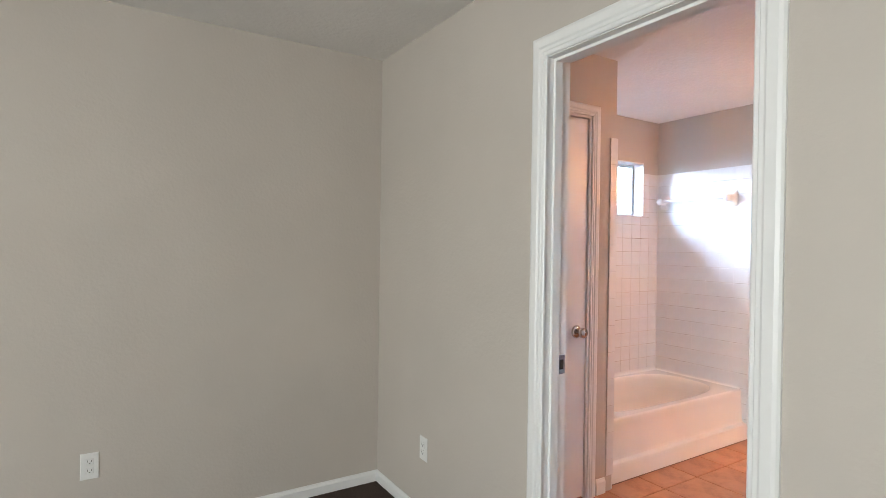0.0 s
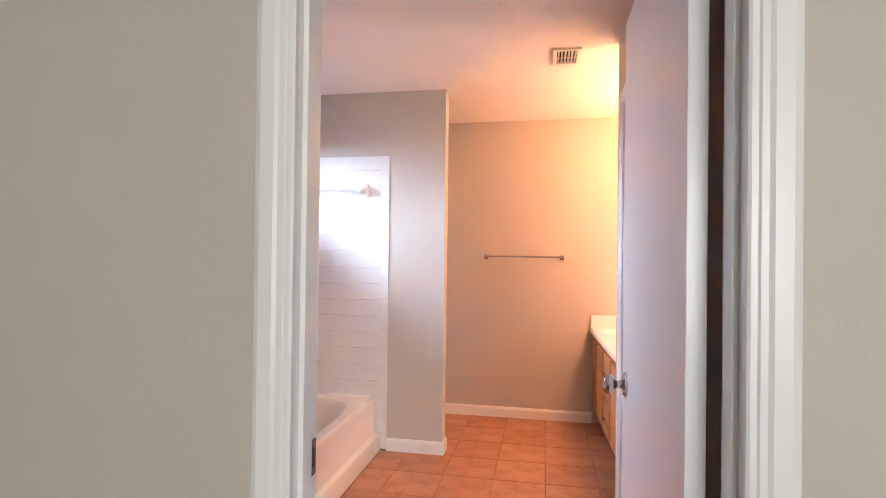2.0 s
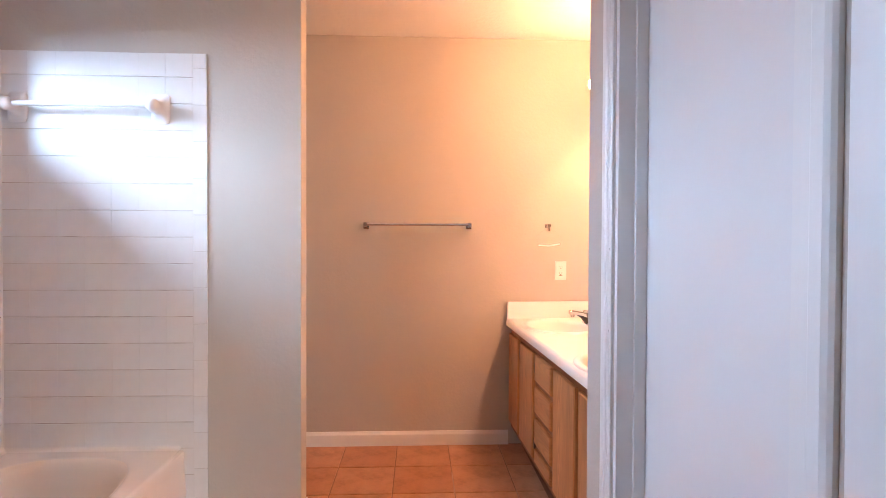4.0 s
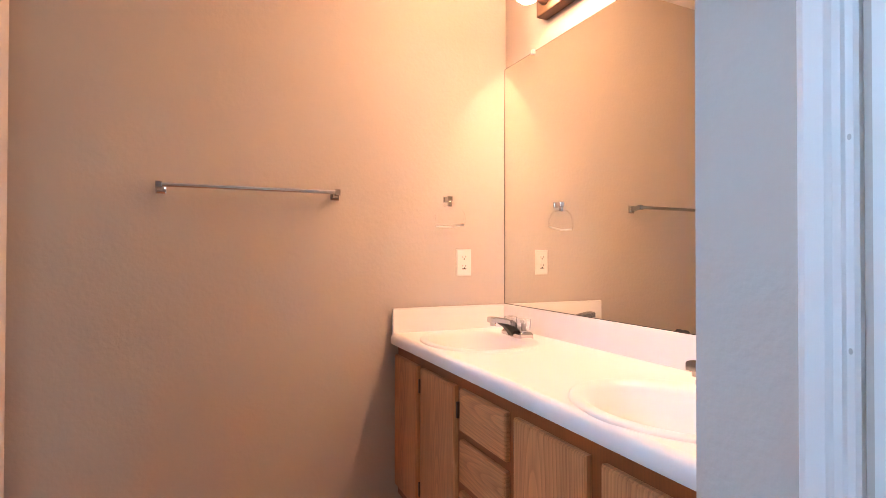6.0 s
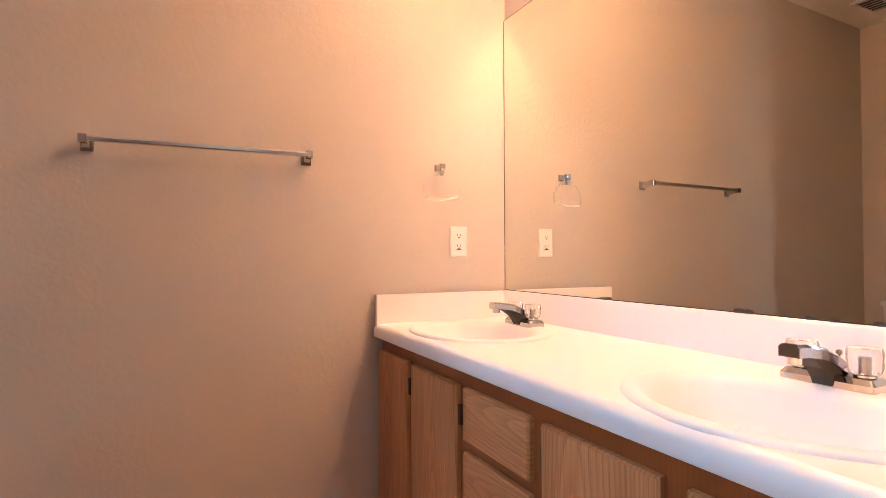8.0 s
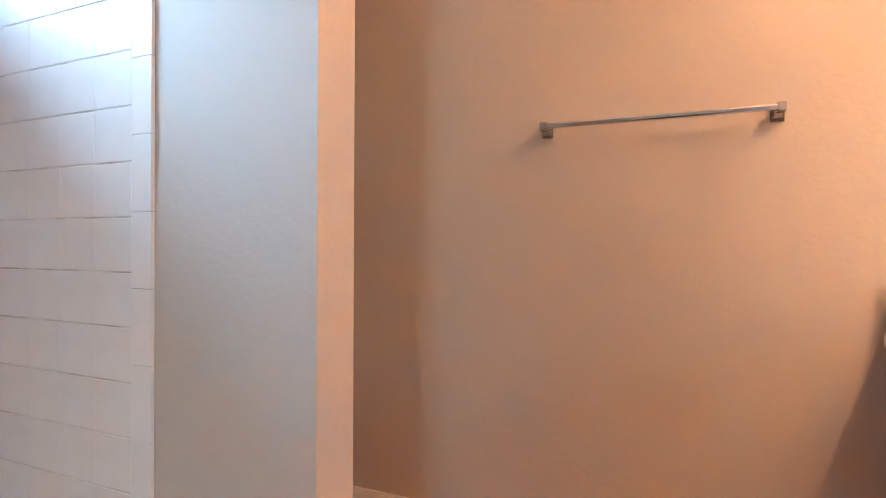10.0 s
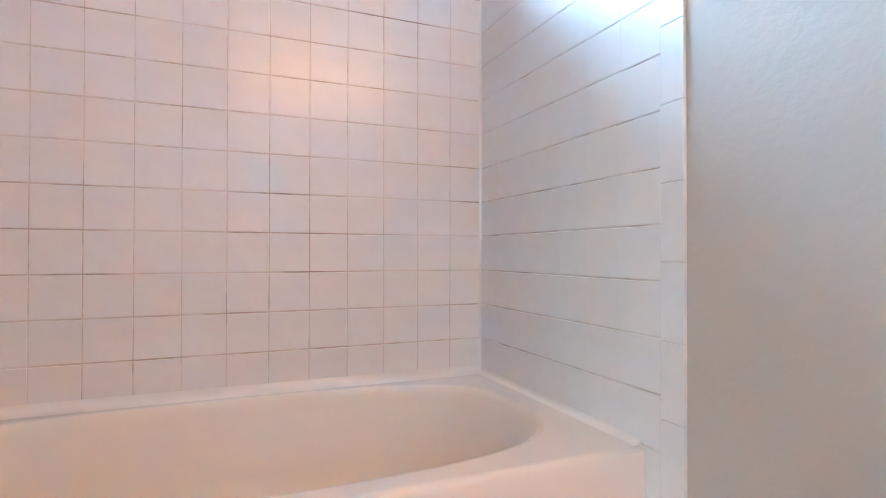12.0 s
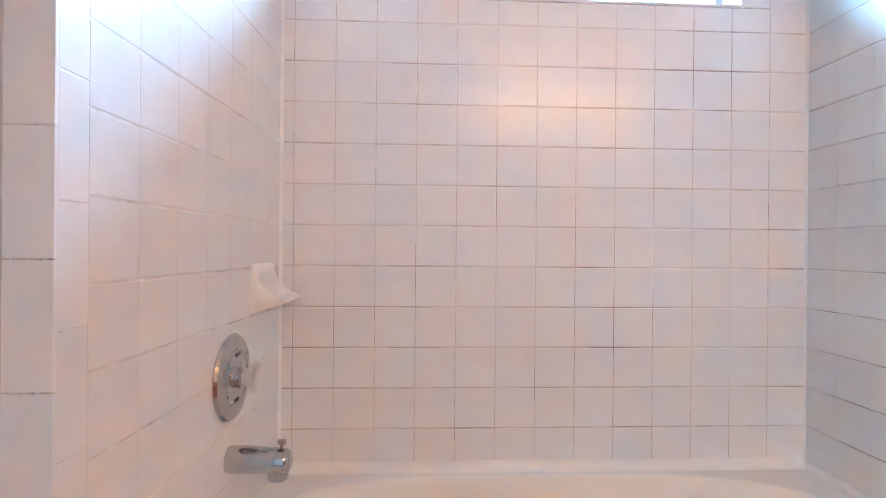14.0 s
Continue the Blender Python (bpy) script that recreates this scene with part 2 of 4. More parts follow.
def tube(points, r, seg=12):
    """A round bar along points."""
    bm = bmesh.new()
    pts = [Vector(p) for p in points]
    rings = []
    for i, p in enumerate(pts):
        d = (pts[min(i + 1, len(pts) - 1)] - pts[max(i - 1, 0)]).normalized()
        q = Vector((0, 0, 1)).rotation_difference(d).to_matrix()
        rr = r[i] if isinstance(r, (list, tuple)) else r
        rings.append([bm.verts.new(p + q @ Vector((rr * math.cos(2 * math.pi * k / seg), rr * math.sin(2 * math.pi * k / seg), 0))) for k in range(seg)])
    for a, b in zip(rings, rings[1:]):
        for k in range(seg):
            j = (k + 1) % seg
            bm.faces.new((a[k], a[j], b[j], b[k]))
    bm.faces.new(rings[0])
    bm.faces.new(rings[-1])
    return bm


def loft(rings, cap_first=False, cap_last=False):
    bm = bmesh.new()
    vs = [[bm.verts.new(p) for p in ring] for ring in rings]
    n = len(vs[0])
    for a, b in zip(vs, vs[1:]):
        for i in range(n):
            j = (i + 1) % n
            bm.faces.new((a[i], a[j], b[j], b[i]))
    if cap_first:
        bm.faces.new(vs[0])
    if cap_last:
        bm.faces.new(vs[-1])
    return bm


def swept(profile, along, lo, hi):
    """A closed profile of (a, z), drawn out along x or y; a is the other level axis."""
    def at(a, z, s):
        return (s, a, z) if along == "x" else (a, s, z)
    return loft([[at(a, z, lo) for a, z in profile], [at(a, z, hi) for a, z in profile]], True, True)


CASING = ((0.0, 0.0), (0.0, 0.007), (0.004, 0.010), (0.012, 0.010), (0.015, 0.013), (0.024, 0.013), (0.030, 0.017), (0.052, 0.017), (0.060, 0.013), (0.065, 0.008), (0.065, 0.0))


def casing(origin, u, n, u0, u1, z1, z0=FL, scale=1.0):
    """A mitred moulding round a doorway: up, across and down."""
    o, u, n = Vector(origin), Vector(u), Vector(n)
    bm = bmesh.new()
    rows = []
    for d, h in CASING:
        d *= scale
        rows.append([bm.verts.new(o + u * a + n * h + Vector((0, 0, z))) for a, z in ((u0 - d, z0), (u0 - d, z1 + d), (u1 + d, z1 + d), (u1 + d, z0))])
    for a, b in zip(rows, rows[1:] + rows[:1]):
        for i in range(3):
            bm.faces.new((a[i], a[i + 1], b[i + 1], b[i]))
    for i in (0, 3):
        bm.faces.new([r[i] for r in rows])
    return bm


def door_knob(parent, at, n):
    """Round knob with its rose, standing out along n."""
    n = Vector(n)
    knob = part("knob", lathe([(0.004, 0.0), (0.033, 0.0), (0.034, 0.004), (0.028, 0.009), (0.013, 0.012), (0.011, 0.022), (0.014, 0.030), (0.024, 0.036), (0.0285, 0.046), (0.028, 0.056), (0.022, 0.064), (0.010, 0.067), (0.001, 0.067)], 36, n, at), "chrome", parent, "polished chrome round knob", True, 60)
    part("rose_plate", lathe([(0.002, 0.0), (0.036, 0.0), (0.037, 0.003), (0.034, 0.006), (0.002, 0.006)], 36, n, Vector(at)), "steel", knob, "", True)
    return knob


# ---- the setting ----
H = 2.425
W = -0.765          # tiled face behind the tub
WALL_S, WALL_B = -2.625, -2.515   # partition towards the bedroom
NORTH = 0.932
RIGHT = 1.475
FAR_E = 2.013
CORNER = -0.62
WING_X, WING_Y = 0.447, 0.121
CL = 0.056          # closet wall face
BED_W, BED_E, BED_S = -0.702, 3.3, -7.3

part("ceiling", boxes((-1.2, 3.5, -7.5, 1.2, H, H + 0.12)), "ceiling")
tagged(bpy.data.objects["ceiling"], "white ceiling with a sprayed knockdown texture", "ceiling", kind="structure")


def wall(name, *bxs, mat="wall", label="greige painted wall with light orange-peel texture"):
    return tagged(part(name, boxes(*bxs), mat), label, "wall", kind="structure")


wall("wall_north", (-0.9, FAR_E + 0.12, NORTH, NORTH + 0.12, 0, H))
wall_east = wall("wall_east", (FAR_E, FAR_E + 0.12, CORNER + 0.0, NORTH + 0.01, 0, H))
wall("wall_alcove", (RIGHT + 0.11, FAR_E + 0.2, CORNER - 0.11, CORNER, 0, H))
D2A, D2B, D2H = -0.845, -1.545, 2.06
wall("wall_right", (RIGHT, RIGHT + 0.11, D2A, CORNER, 0, H), (RIGHT, RIGHT + 0.11, WALL_B, D2B, 0, H), (RIGHT, RIGHT + 0.11, D2B, D2A, D2H, H))
wall("wall_behind_right_door", (RIGHT + 0.6, RIGHT + 0.7, WALL_B, CORNER - 0.11, 0, H))
D1A, D1B, D1H = 0.672, 1.404, 2.047
wall("wall_partition", (BED_W - 0.12, D1A - 0.018, WALL_S, WALL_B, 0, H), (D1B + 0.018, BED_E, WALL_S, WALL_B, 0, H), (D1A - 0.018, D1B + 0.018, WALL_S, WALL_B, D1H + 0.018, H))
wing = wall("wall_wing", (W - 0.008, WING_X, 0.009, WING_Y, 0, H))
NOOK = -0.745
wall("wall_toilet_nook", (NOOK - 0.12, NOOK, WING_Y, NORTH, 0, H))
WY0, WY1, WZ0, WZ1 = -1.305, -0.187, 1.622, 2.068
west = wall("wall_west", (W - 0.15, W - 0.008, -2.515, 0.14, 0, WZ0), (W - 0.15, W - 0.008, -2.515, 0.14, WZ1, H), (W - 0.15, W - 0.008, -2.515, WY0, WZ0, WZ1), (W - 0.15, W - 0.008, WY1, 0.14, WZ0, WZ1))
# closet wall with its doorway, and the tub's faucet wall, which runs slightly out of square
D3A, D3B, D3H = -1.712, -2.33, 2.085
F0, F1 = Vector((W, -1.466, 0)), Vector((CL + 0.003, -1.508, 0))
wall("wall_closet", (CL - 0.10, CL, D3A, -1.60, 0, H), (CL - 0.10, CL, WALL_B, D3B, 0, H), (CL - 0.10, CL, D3B, D3A, D3H, H))
fd = (F1 - F0).normalized()
fn = Vector((-fd.y, fd.x, 0))
bm = bmesh.new()
quad = [Vector((0, 0, FL)) + p for p in (F0 - fn * 0.008 - fd * 0.01, F1 - fn * 0.008 - fd * 0.003, Vector((CL, -1.60, 0)), Vector((W, -1.60, 0)))]
low = [bm.verts.new(p) for p in quad]
top = [bm.verts.new(p + Vector((0, 0, H - FL))) for p in quad]
for i in range(4):
    j = (i + 1) % 4
    bm.faces.new((low[i], low[j], top[j], top[i]))
bm.faces.new(low)
bm.faces.new(top)
faucet_wall = tagged(part("wall_faucet", bm, "wall"), "greige wall with white tiled tub surround and plumbing", "wall", kind="structure")
wall("wall_bedroom_west", (BED_W - 0.12, BED_W, BED_S, WALL_S, 0, H))
wall("wall_bedroom_east", (BED_E, BED_E + 0.12, BED_S, WALL_B, 0, H))
BX0, BX1, BZ0, BZ1 = 1.9, 3.2, 0.7, 2.2
wall("wall_bedroom_south", (BED_W - 0.12, BX0, BED_S - 0.12, BED_S, 0, H), (BX1, BED_E + 0.12, BED_S - 0.12, BED_S, 0, H), (BX0, BX1, BED_S - 0.12, BED_S, 0, BZ0), (BX0, BX1, BED_S - 0.12, BED_S, BZ1, H))

tagged(part("floor_bedroom", boxes((BED_W - 0.1, BED_E + 0.1, BED_S - 0.1, WALL_S + 0.055, -0.1, -0.004)), "carpet"), "dark brown bedroom carpet", "floor", kind="structure")
floor = tagged(part("floor_bathroom", boxes((W - 0.1, FAR_E + 0.1, WALL_S + 0.055, NORTH + 0.1, FL - 0.1, FL - 0.007)), "floor_grout"), "terracotta-coloured ceramic floor tiles with brown grout", "floor", kind="structure")


# ---- baseboards ----
def baseboard(along, a0, a1, face, n, height=0.085, t=0.013, base=FL):
    """A run of baseboard along x or y, standing out from the face by n (+1 or -1)."""
    p = [(face, base), (face + n * t, base), (face + n * t, base + height - 0.018), (face + n * t * 0.55, base + height - 0.006), (face + n * t * 0.4, base + height), (face, base + height)]
    return tagged(part("baseboard", swept(p, along, a0, a1), "trim"), "white painted wooden baseboard", "baseboard", kind="structure")


baseboard("x", NOOK, 1.49, NORTH, -1)
baseboard("x", 0.066, WING_X + 0.013, 0.009, -1)
baseboard("y", -0.0, WING_Y, WING_X, 1)
baseboard("y", CORNER, D2A + 0.08, RIGHT, -1)
baseboard("y", D2B - 0.08, WALL_B, RIGHT, -1)
baseboard("y", D3A + 0.066, -1.575, CL, 1)
baseboard("y", WALL_B, D3B - 0.066, CL, 1)
baseboard("x", BED_W, D1A - 0.066, WALL_S, -1, 0.062, 0.011, -0.004)
baseboard("x", D1B + 0.085, BED_E, WALL_S, -1, 0.062, 0.011, -0.004)
baseboard("y", BED_S, WALL_S, BED_W, 1, 0.062, 0.011, -0.004)

# ---- doorways ----
# bedroom to bathroom
d1 = thing("door_1", (D1A, WALL_S, FL), "white painted door standing open into the bathroom", "door", kind="structure")
part("casing", casing((0, WALL_S, 0), (1, 0, 0), (0, -1, 0), D1A + 0.004, D1B - 0.002, D1H + 0.004, scale=1.15), "trim", d1)
part("casing", casing((0, WALL_B, 0), (1, 0, 0), (0, 1, 0), D1A - 0.004, D1B + 0.004, D1H + 0.004), "trim", d1)
part("jamb", boxes((D1A - 0.018, D1A, WALL_S, WALL_B, 0, D1H + 0.018), (D1B, D1B + 0.018, WALL_S, WALL_B, 0, D1H + 0.018), (D1A, D1B, WALL_S, WALL_B, D1H, D1H + 0.018)), "trim", d1)
part("door_stop", boxes((D1A, D1A + 0.011, WALL_S + 0.03, WALL_B - 0.042, 0, D1H), (D1B - 0.011, D1B, WALL_S + 0.03, WALL_B - 0.042, 0, D1H), (D1A + 0.011, D1B - 0.011, WALL_S + 0.03, WALL_B - 0.042, D1H - 0.011, D1H), bevel=0.002), "trim", d1)
strike = part("strike_plate", boxes((D1A, D1A + 0.002, WALL_B - 0.040, WALL_B - 0.004, 0.895, 0.965), bevel=0.0006), "worn_chrome", d1)
part("strike_hole", boxes((D1A + 0.0021, D1A + 0.0024, WALL_B - 0.031, WALL_B - 0.013, 0.912, 0.948)), "slot", strike)
leaf = part("door_leaf", boxes((1.347, 1.382, WALL_B + 0.006, WALL_B + 0.736, FL + 0.012, 2.04), bevel=0.002), "door", d1)
door_knob(leaf, (1.347, -1.838, 0.942), (-1, 0, 0))
door_knob(leaf, (1.382, -1.838, 0.942), (1, 0, 0))
part("latch_plate", boxes((1.354, 1.375, WALL_B + 0.7365, WALL_B + 0.738, 0.913, 0.971)), "steel", leaf)
for z, tone in ((0.25, "trim"), (1.80, "trim")):
    part("hinge_leaf", boxes((1.351, 1.3815, WALL_B + 0.0046, WALL_B + 0.0058, z, z + 0.09)), "trim", leaf)
    hinge = part("hinge", lathe([(0.001, 0), (0.006, 0), (0.006, 0.09), (0.001, 0.09)], 12, (0, 0, 1), (1.395, WALL_B + 0.004, z)), tone, leaf)

# closed door in the right-hand wall, set deep in its frame
d2 = thing("door_2", (RIGHT, D2A, FL), "closed white flat door in a white moulded frame", "door", kind="structure")
part("casing", casing((RIGHT, 0, 0), (0, -1, 0), (-1, 0, 0), -D2A - 0.008, -D2B + 0.008, D2H - 0.008), "trim", d2)
part("jamb", boxes((RIGHT, RIGHT + 0.11, D2A - 0.018, D2A, 0, D2H), (RIGHT, RIGHT + 0.11, D2B, D2B + 0.018, 0, D2H), (RIGHT, RIGHT + 0.11, D2B + 0.018, D2A - 0.018, D2H - 0.018, D2H)), "trim", d2)
part("door_stop", boxes((RIGHT + 0.045, RIGHT + 0.075, D2A - 0.029, D2A - 0.018, 0, D2H - 0.018), (RIGHT + 0.045, RIGHT + 0.075, D2B + 0.018, D2B + 0.029, 0, D2H - 0.018), (RIGHT + 0.045, RIGHT + 0.075, D2B + 0.029, D2A - 0.029, D2H - 0.029, D2H - 0.018)), "trim", d2)
for z in (0.965, 1.19):
    part("nail_hole", lathe([(0.0005, 0), (0.0035, 0), (0.0035, 0.0006), (0.0005, 0.0006)], 10, (-1, 0, 0), (RIGHT - 0.0099, -0.829, z), (1, 0.6)), "steel", d2)
leaf2 = part("door_leaf", boxes((RIGHT + 0.0765, RIGHT + 0.109, D2B + 0.021, D2A - 0.021, FL + 0.012, D2H - 0.021)), "door", d2)

# closet door beside the tub
d3 = thing("door_3", (CL, D3A, FL), "closed white narrow closet door in a moulded frame", "door", kind="structure")
part("casing", casing((CL, 0, 0), (0, 1, 0), (1, 0, 0), D3B + 0.004, D3A - 0.004, D3H - 0.004, scale=0.92), "trim", d3)
part("jamb", boxes((CL - 0.10, CL, D3A - 0.016, D3A, 0, D3H), (CL - 0.10, CL, D3B, D3B + 0.016, 0, D3H), (CL - 0.10, CL, D3B + 0.016, D3A - 0.016, D3H - 0.016, D3H)), "trim", d3)
leaf3 = part("door_leaf", boxes((CL - 0.045, CL - 0.012, D3B + 0.019, D3A - 0.019, FL + 0.012, D3H - 0.020)), "door", d3)
door_knob(leaf3, (CL - 0.012, -1.80, 0.905), (1, 0, 0))

# ---- bathroom window, high over the tub ----
w1 = thing("window_1", (W, WY0, WZ0), "small aluminium sliding window high above the bathtub, in a white reveal", "window", kind="structure")
XG = W - 0.115
part("window_reveal", boxes((W - 0.10, W - 0.001, WY0, WY0 + 0.008, WZ0, WZ1), (W - 0.10, W - 0.001, WY1 - 0.008, WY1, WZ0, WZ1), (W - 0.10, W - 0.001, WY0 + 0.008, WY1 - 0.008, WZ1 - 0.008, WZ1)), "trim", w1)
part("window_sill", boxes((W - 0.10, W + 0.002, WY0 + 0.008, WY1 - 0.008, WZ0, WZ0 + 0.009), bevel=0.003), "tile", w1, "white tiled sill")
part("window_frame", boxes((XG - 0.02, XG + 0.02, WY0, WY0 + 0.028, WZ0, WZ1), (XG - 0.02, XG + 0.02, WY1 - 0.028, WY1, WZ0, WZ1), (XG - 0.02, XG + 0.02, WY0 + 0.028, WY1 - 0.028, WZ0, WZ0 + 0.028), (XG - 0.02, XG + 0.02, WY0 + 0.028, WY1 - 0.028, WZ1 - 0.028, WZ1), bevel=0.003), "aluminium", w1)
YM = -0.775
part("mullion", boxes((XG - 0.012, XG + 0.016, YM - 0.018, YM + 0.018, WZ0 + 0.028, WZ1 - 0.028), bevel=0.003), "aluminium", w1)
for a, b, dx in ((WY0 + 0.028, YM - 0.018, 0.006), (YM + 0.018, WY1 - 0.028, -0.006)):
    pane = part("pane", boxes((XG + dx - 0.002, XG + dx + 0.002, a, b, WZ0 + 0.028, WZ1 - 0.028)), "glass", w1)
    pane.visible_shadow = False
# bedroom window behind the walker
w2 = thing("window_2", (BX0, BED_S, BZ0), "bedroom window with a white frame", "window", kind="structure")
part("window_frame", boxes((BX0, BX0 + 0.05, BED_S - 0.1, BED_S - 0.02, BZ0, BZ1), (BX1 - 0.05, BX1, BED_S - 0.1, BED_S - 0.02, BZ0, BZ1), (BX0 + 0.05, BX1 - 0.05, BED_S - 0.1, BED_S - 0.02, BZ0, BZ0 + 0.05), (BX0 + 0.05, BX1 - 0.05, BED_S - 0.1, BED_S - 0.02, BZ1 - 0.05, BZ1)), "trim", w2)

# ---- bathtub ----
RIM = 0.335


def oval(cx, cy, hx, hy, n, z, count=64):
    out = []
    for i in range(count):
        a = 2 * math.pi * i / count
        c, s = math.cos(a), math.sin(a)
        out.append((cx + hx * math.copysign(abs(c) ** (2 / n), c), cy + hy * math.copysign(abs(s) ** (2 / n), s), z))
    return out


def oblong(x0, x1, y0, y1, z, count=64):
    out = []
    for i in range(count):
        a = 2 * math.pi * i / count
        c, s = math.cos(a), math.sin(a)
        k = 1 / max(abs(c), abs(s))
        out.append(((x0 + x1) / 2 + (x1 - x0) / 2 * c * k, (y0 + y1) / 2 + (y1 - y0) / 2 * s * k, z))
    return out


tub = thing("bathtub", (-0.4, -0.74, FL), "white enamelled alcove bathtub with a plain apron", "bathtub")
TX0, TX1, TY0, TY1 = W + 0.001, -0.036, -1.52, 0.0
cx, cy = -0.408, -0.763
shell = loft([oblong(TX0, TX1, TY0, TY1, RIM - 0.012), oblong(TX0 + 0.001, TX1 - 0.002, TY0, TY1 - 0.001, RIM - 0.004), oblong(TX0 + 0.004, TX1 - 0.009, TY0, TY1 - 0.004, RIM), oblong(TX0 + 0.008, TX1 - 0.016, TY0, TY1 - 0.008, RIM + 0.0003), oval(cx, cy, 0.325, 0.694, 3.4, RIM + 0.001),
              oval(cx, cy, 0.319, 0.688, 3.4, RIM + 0.001), oval(cx, cy, 0.312, 0.681, 3.4, RIM - 0.0005)], False, False)
part("rim", shell, "enamel", tub, "", True, 60)
shell = loft([oval(cx, cy, 0.312, 0.681, 3.4, RIM - 0.0005), oval(cx, cy, 0.305, 0.673, 3.4, RIM - 0.005), oval(cx, cy, 0.298, 0.665, 3.35, RIM - 0.014), oval(cx, cy, 0.29, 0.654, 3.3, RIM - 0.036),
              oval(cx, cy, 0.278, 0.634, 3.2, RIM - 0.10), oval(cx, cy, 0.261, 0.598, 3.1, RIM - 0.19), oval(cx, cy, 0.241, 0.55, 3.4, RIM - 0.245),
              oval(cx, cy, 0.196, 0.50, 3.0, RIM - 0.27), oval(cx, cy, 0.106, 0.38, 2.5, RIM - 0.275)], False, True)
part("basin", shell, "old_enamel", tub, "cream-stained enamel basin", True, 60)
part("apron", swept([(-0.09, RIM - 0.013), (TX1, RIM - 0.012), (TX1 + 0.003, RIM - 0.03), (TX1 + 0.002, RIM - 0.05), (TX1 + 0.012, 0.115), (TX1 + 0.020, 0.098), (TX1 + 0.046, 0.088), (TX1 + 0.052, 0.078), (TX1 + 0.060, FL), (-0.09, FL)], "y", TY0, -0.001), "enamel", tub, "", True, 35)
part("overflow_plate", lathe([(0.001, 0), (0.044, 0), (0.045, 0.004), (0.037, 0.010), (0.014, 0.013), (0.001, 0.013)], 32, (0, 1, 0.10), (-0.430, -1.414, 0.272)), "worn_chrome", tub, "tarnished chrome overflow plate", True)
part("drain", lathe([(0.001, 0), (0.03, 0), (0.03, 0.003), (0.02, 0.005), (0.001, 0.005)], 24, (0, 0, 1), (-0.40, -1.16, RIM - 0.274)), "chrome", tub, "", True)

# ---- tub fittings on the faucet wall ----


def on_faucet_wall(x, z, out=0.0):
    k = (x - F0.x) / (F1.x - F0.x)
    p = F0.lerp(F1, k) + fn * out
    return Vector((p.x, p.y, z))


valve = thing("shower_valve", on_faucet_wall(-0.438, 0.669), "round chrome tub valve with a cloudy acrylic knob", "valve")
VC = on_faucet_wall(-0.438, 0.669)
plate = part("escutcheon", lathe([(0.001, 0), (0.087, 0), (0.090, 0.004), (0.086, 0.010), (0.060, 0.015), (0.055, 0.0115), (0.051, 0.0145), (0.034, 0.0155), (0.030, 0.013), (0.001, 0.013)], 48, fn, VC), "chrome", valve, "", True, 30)
for dz in (-0.046, 0.046):
    part("slot", boxes((VC.x - 0.011, VC.x + 0.011, VC.y + 0.0125, VC.y + 0.0158, VC.z + dz - 0.0035, VC.z + dz + 0.0035), bevel=0.001), "slot", plate, "dark slot in the plate")
part("stem", lathe([(0.001, 0.013), (0.022, 0.013), (0.022, 0.026), (0.013, 0.032), (0.013, 0.046), (0.001, 0.046)], 24, fn, on_faucet_wall(-0.438, 0.669)), "chrome", valve, "", True)
part("knob", lathe([(0.001, 0.026), (0.017, 0.026), (0.020, 0.038), (0.028, 0.044), (0.030, 0.055), (0.026, 0.061), (0.012, 0.062), (0.001, 0.062)], 10, fn, on_faucet_wall(-0.438, 0.669)), "cloudy_knob", valve, "cloudy faceted acrylic knob")
spout = thing("tub_spout", on_faucet_wall(-0.435, 0.468), "chrome tub spout with a diverter pin", "faucet")
b0 = on_faucet_wall(-0.435, 0.499)
down = Vector((0, 0, -1))
part("body", tube([b0, b0 + fn * 0.006, b0 + fn * 0.047, b0 + fn * 0.094 + down * 0.002, b0 + fn * 0.118 + down * 0.003, b0 + fn * 0.126 + down * 0.003, b0 + fn * 0.129 + down * 0.003], [0.027, 0.0285, 0.0275, 0.0265, 0.026, 0.022, 0.014], 28), "chrome", spout, "", True, 60)
part("nozzle", lathe([(0.001, 0), (0.019, 0), (0.021, 0.003), (0.023, 0.020), (0.025, 0.042), (0.001, 0.042)], 24, (0, 0, 1), b0 + fn * 0.102 + down * 0.040), "chrome", spout, "", True, 50)
part("diverter_pin", lathe([(0.001, 0), (0.004, 0), (0.004, 0.012), (0.009, 0.014), (0.009, 0.021), (0.001, 0.022)], 16, (0, 0, 1), b0 + fn * 0.110 + Vector((0, 0, 0.020))), "chrome", spout, "", True)

dish = thing("soap_dish", on_faucet_wall(-0.625, 0.79), "white ceramic soap dish set into the tiled wall", "soap dish")
so = on_faucet_wall(-0.625, 0.834)
bm = bmesh.new()
tray = [(0.0, 0.066), (0.010, 0.066), (0.014, 0.050), (0.016, 0.020), (0.026, -0.014), (0.072, -0.020), (0.086, -0.012), (0.092, -0.020), (0.062, -0.034), (0.024, -0.042), (0.0, -0.050)]
cheek = [(0.0, 0.066), (0.008, 0.065), (0.013, 0.046), (0.022, 0.026), (0.042, 0.006), (0.068, -0.007), (0.090, -0.014), (0.096, -0.021), (0.062, -0.034), (0.024, -0.042), (0.0, -0.050)]
rings = []
for s, k, prof in ((-0.076, 0.2, cheek), (-0.073, 0.75, cheek), (-0.066, 1.0, cheek), (-0.058, 1.0, tray), (0.058, 1.0, tray), (0.066, 1.0, cheek), (0.073, 0.75, cheek), (0.076, 0.2, cheek)):
    rings.append([so + fd * s + fn * (a * k * 0.8) + Vector((0, 0, z * (0.92 + 0.08 * k))) for a, z in prof])
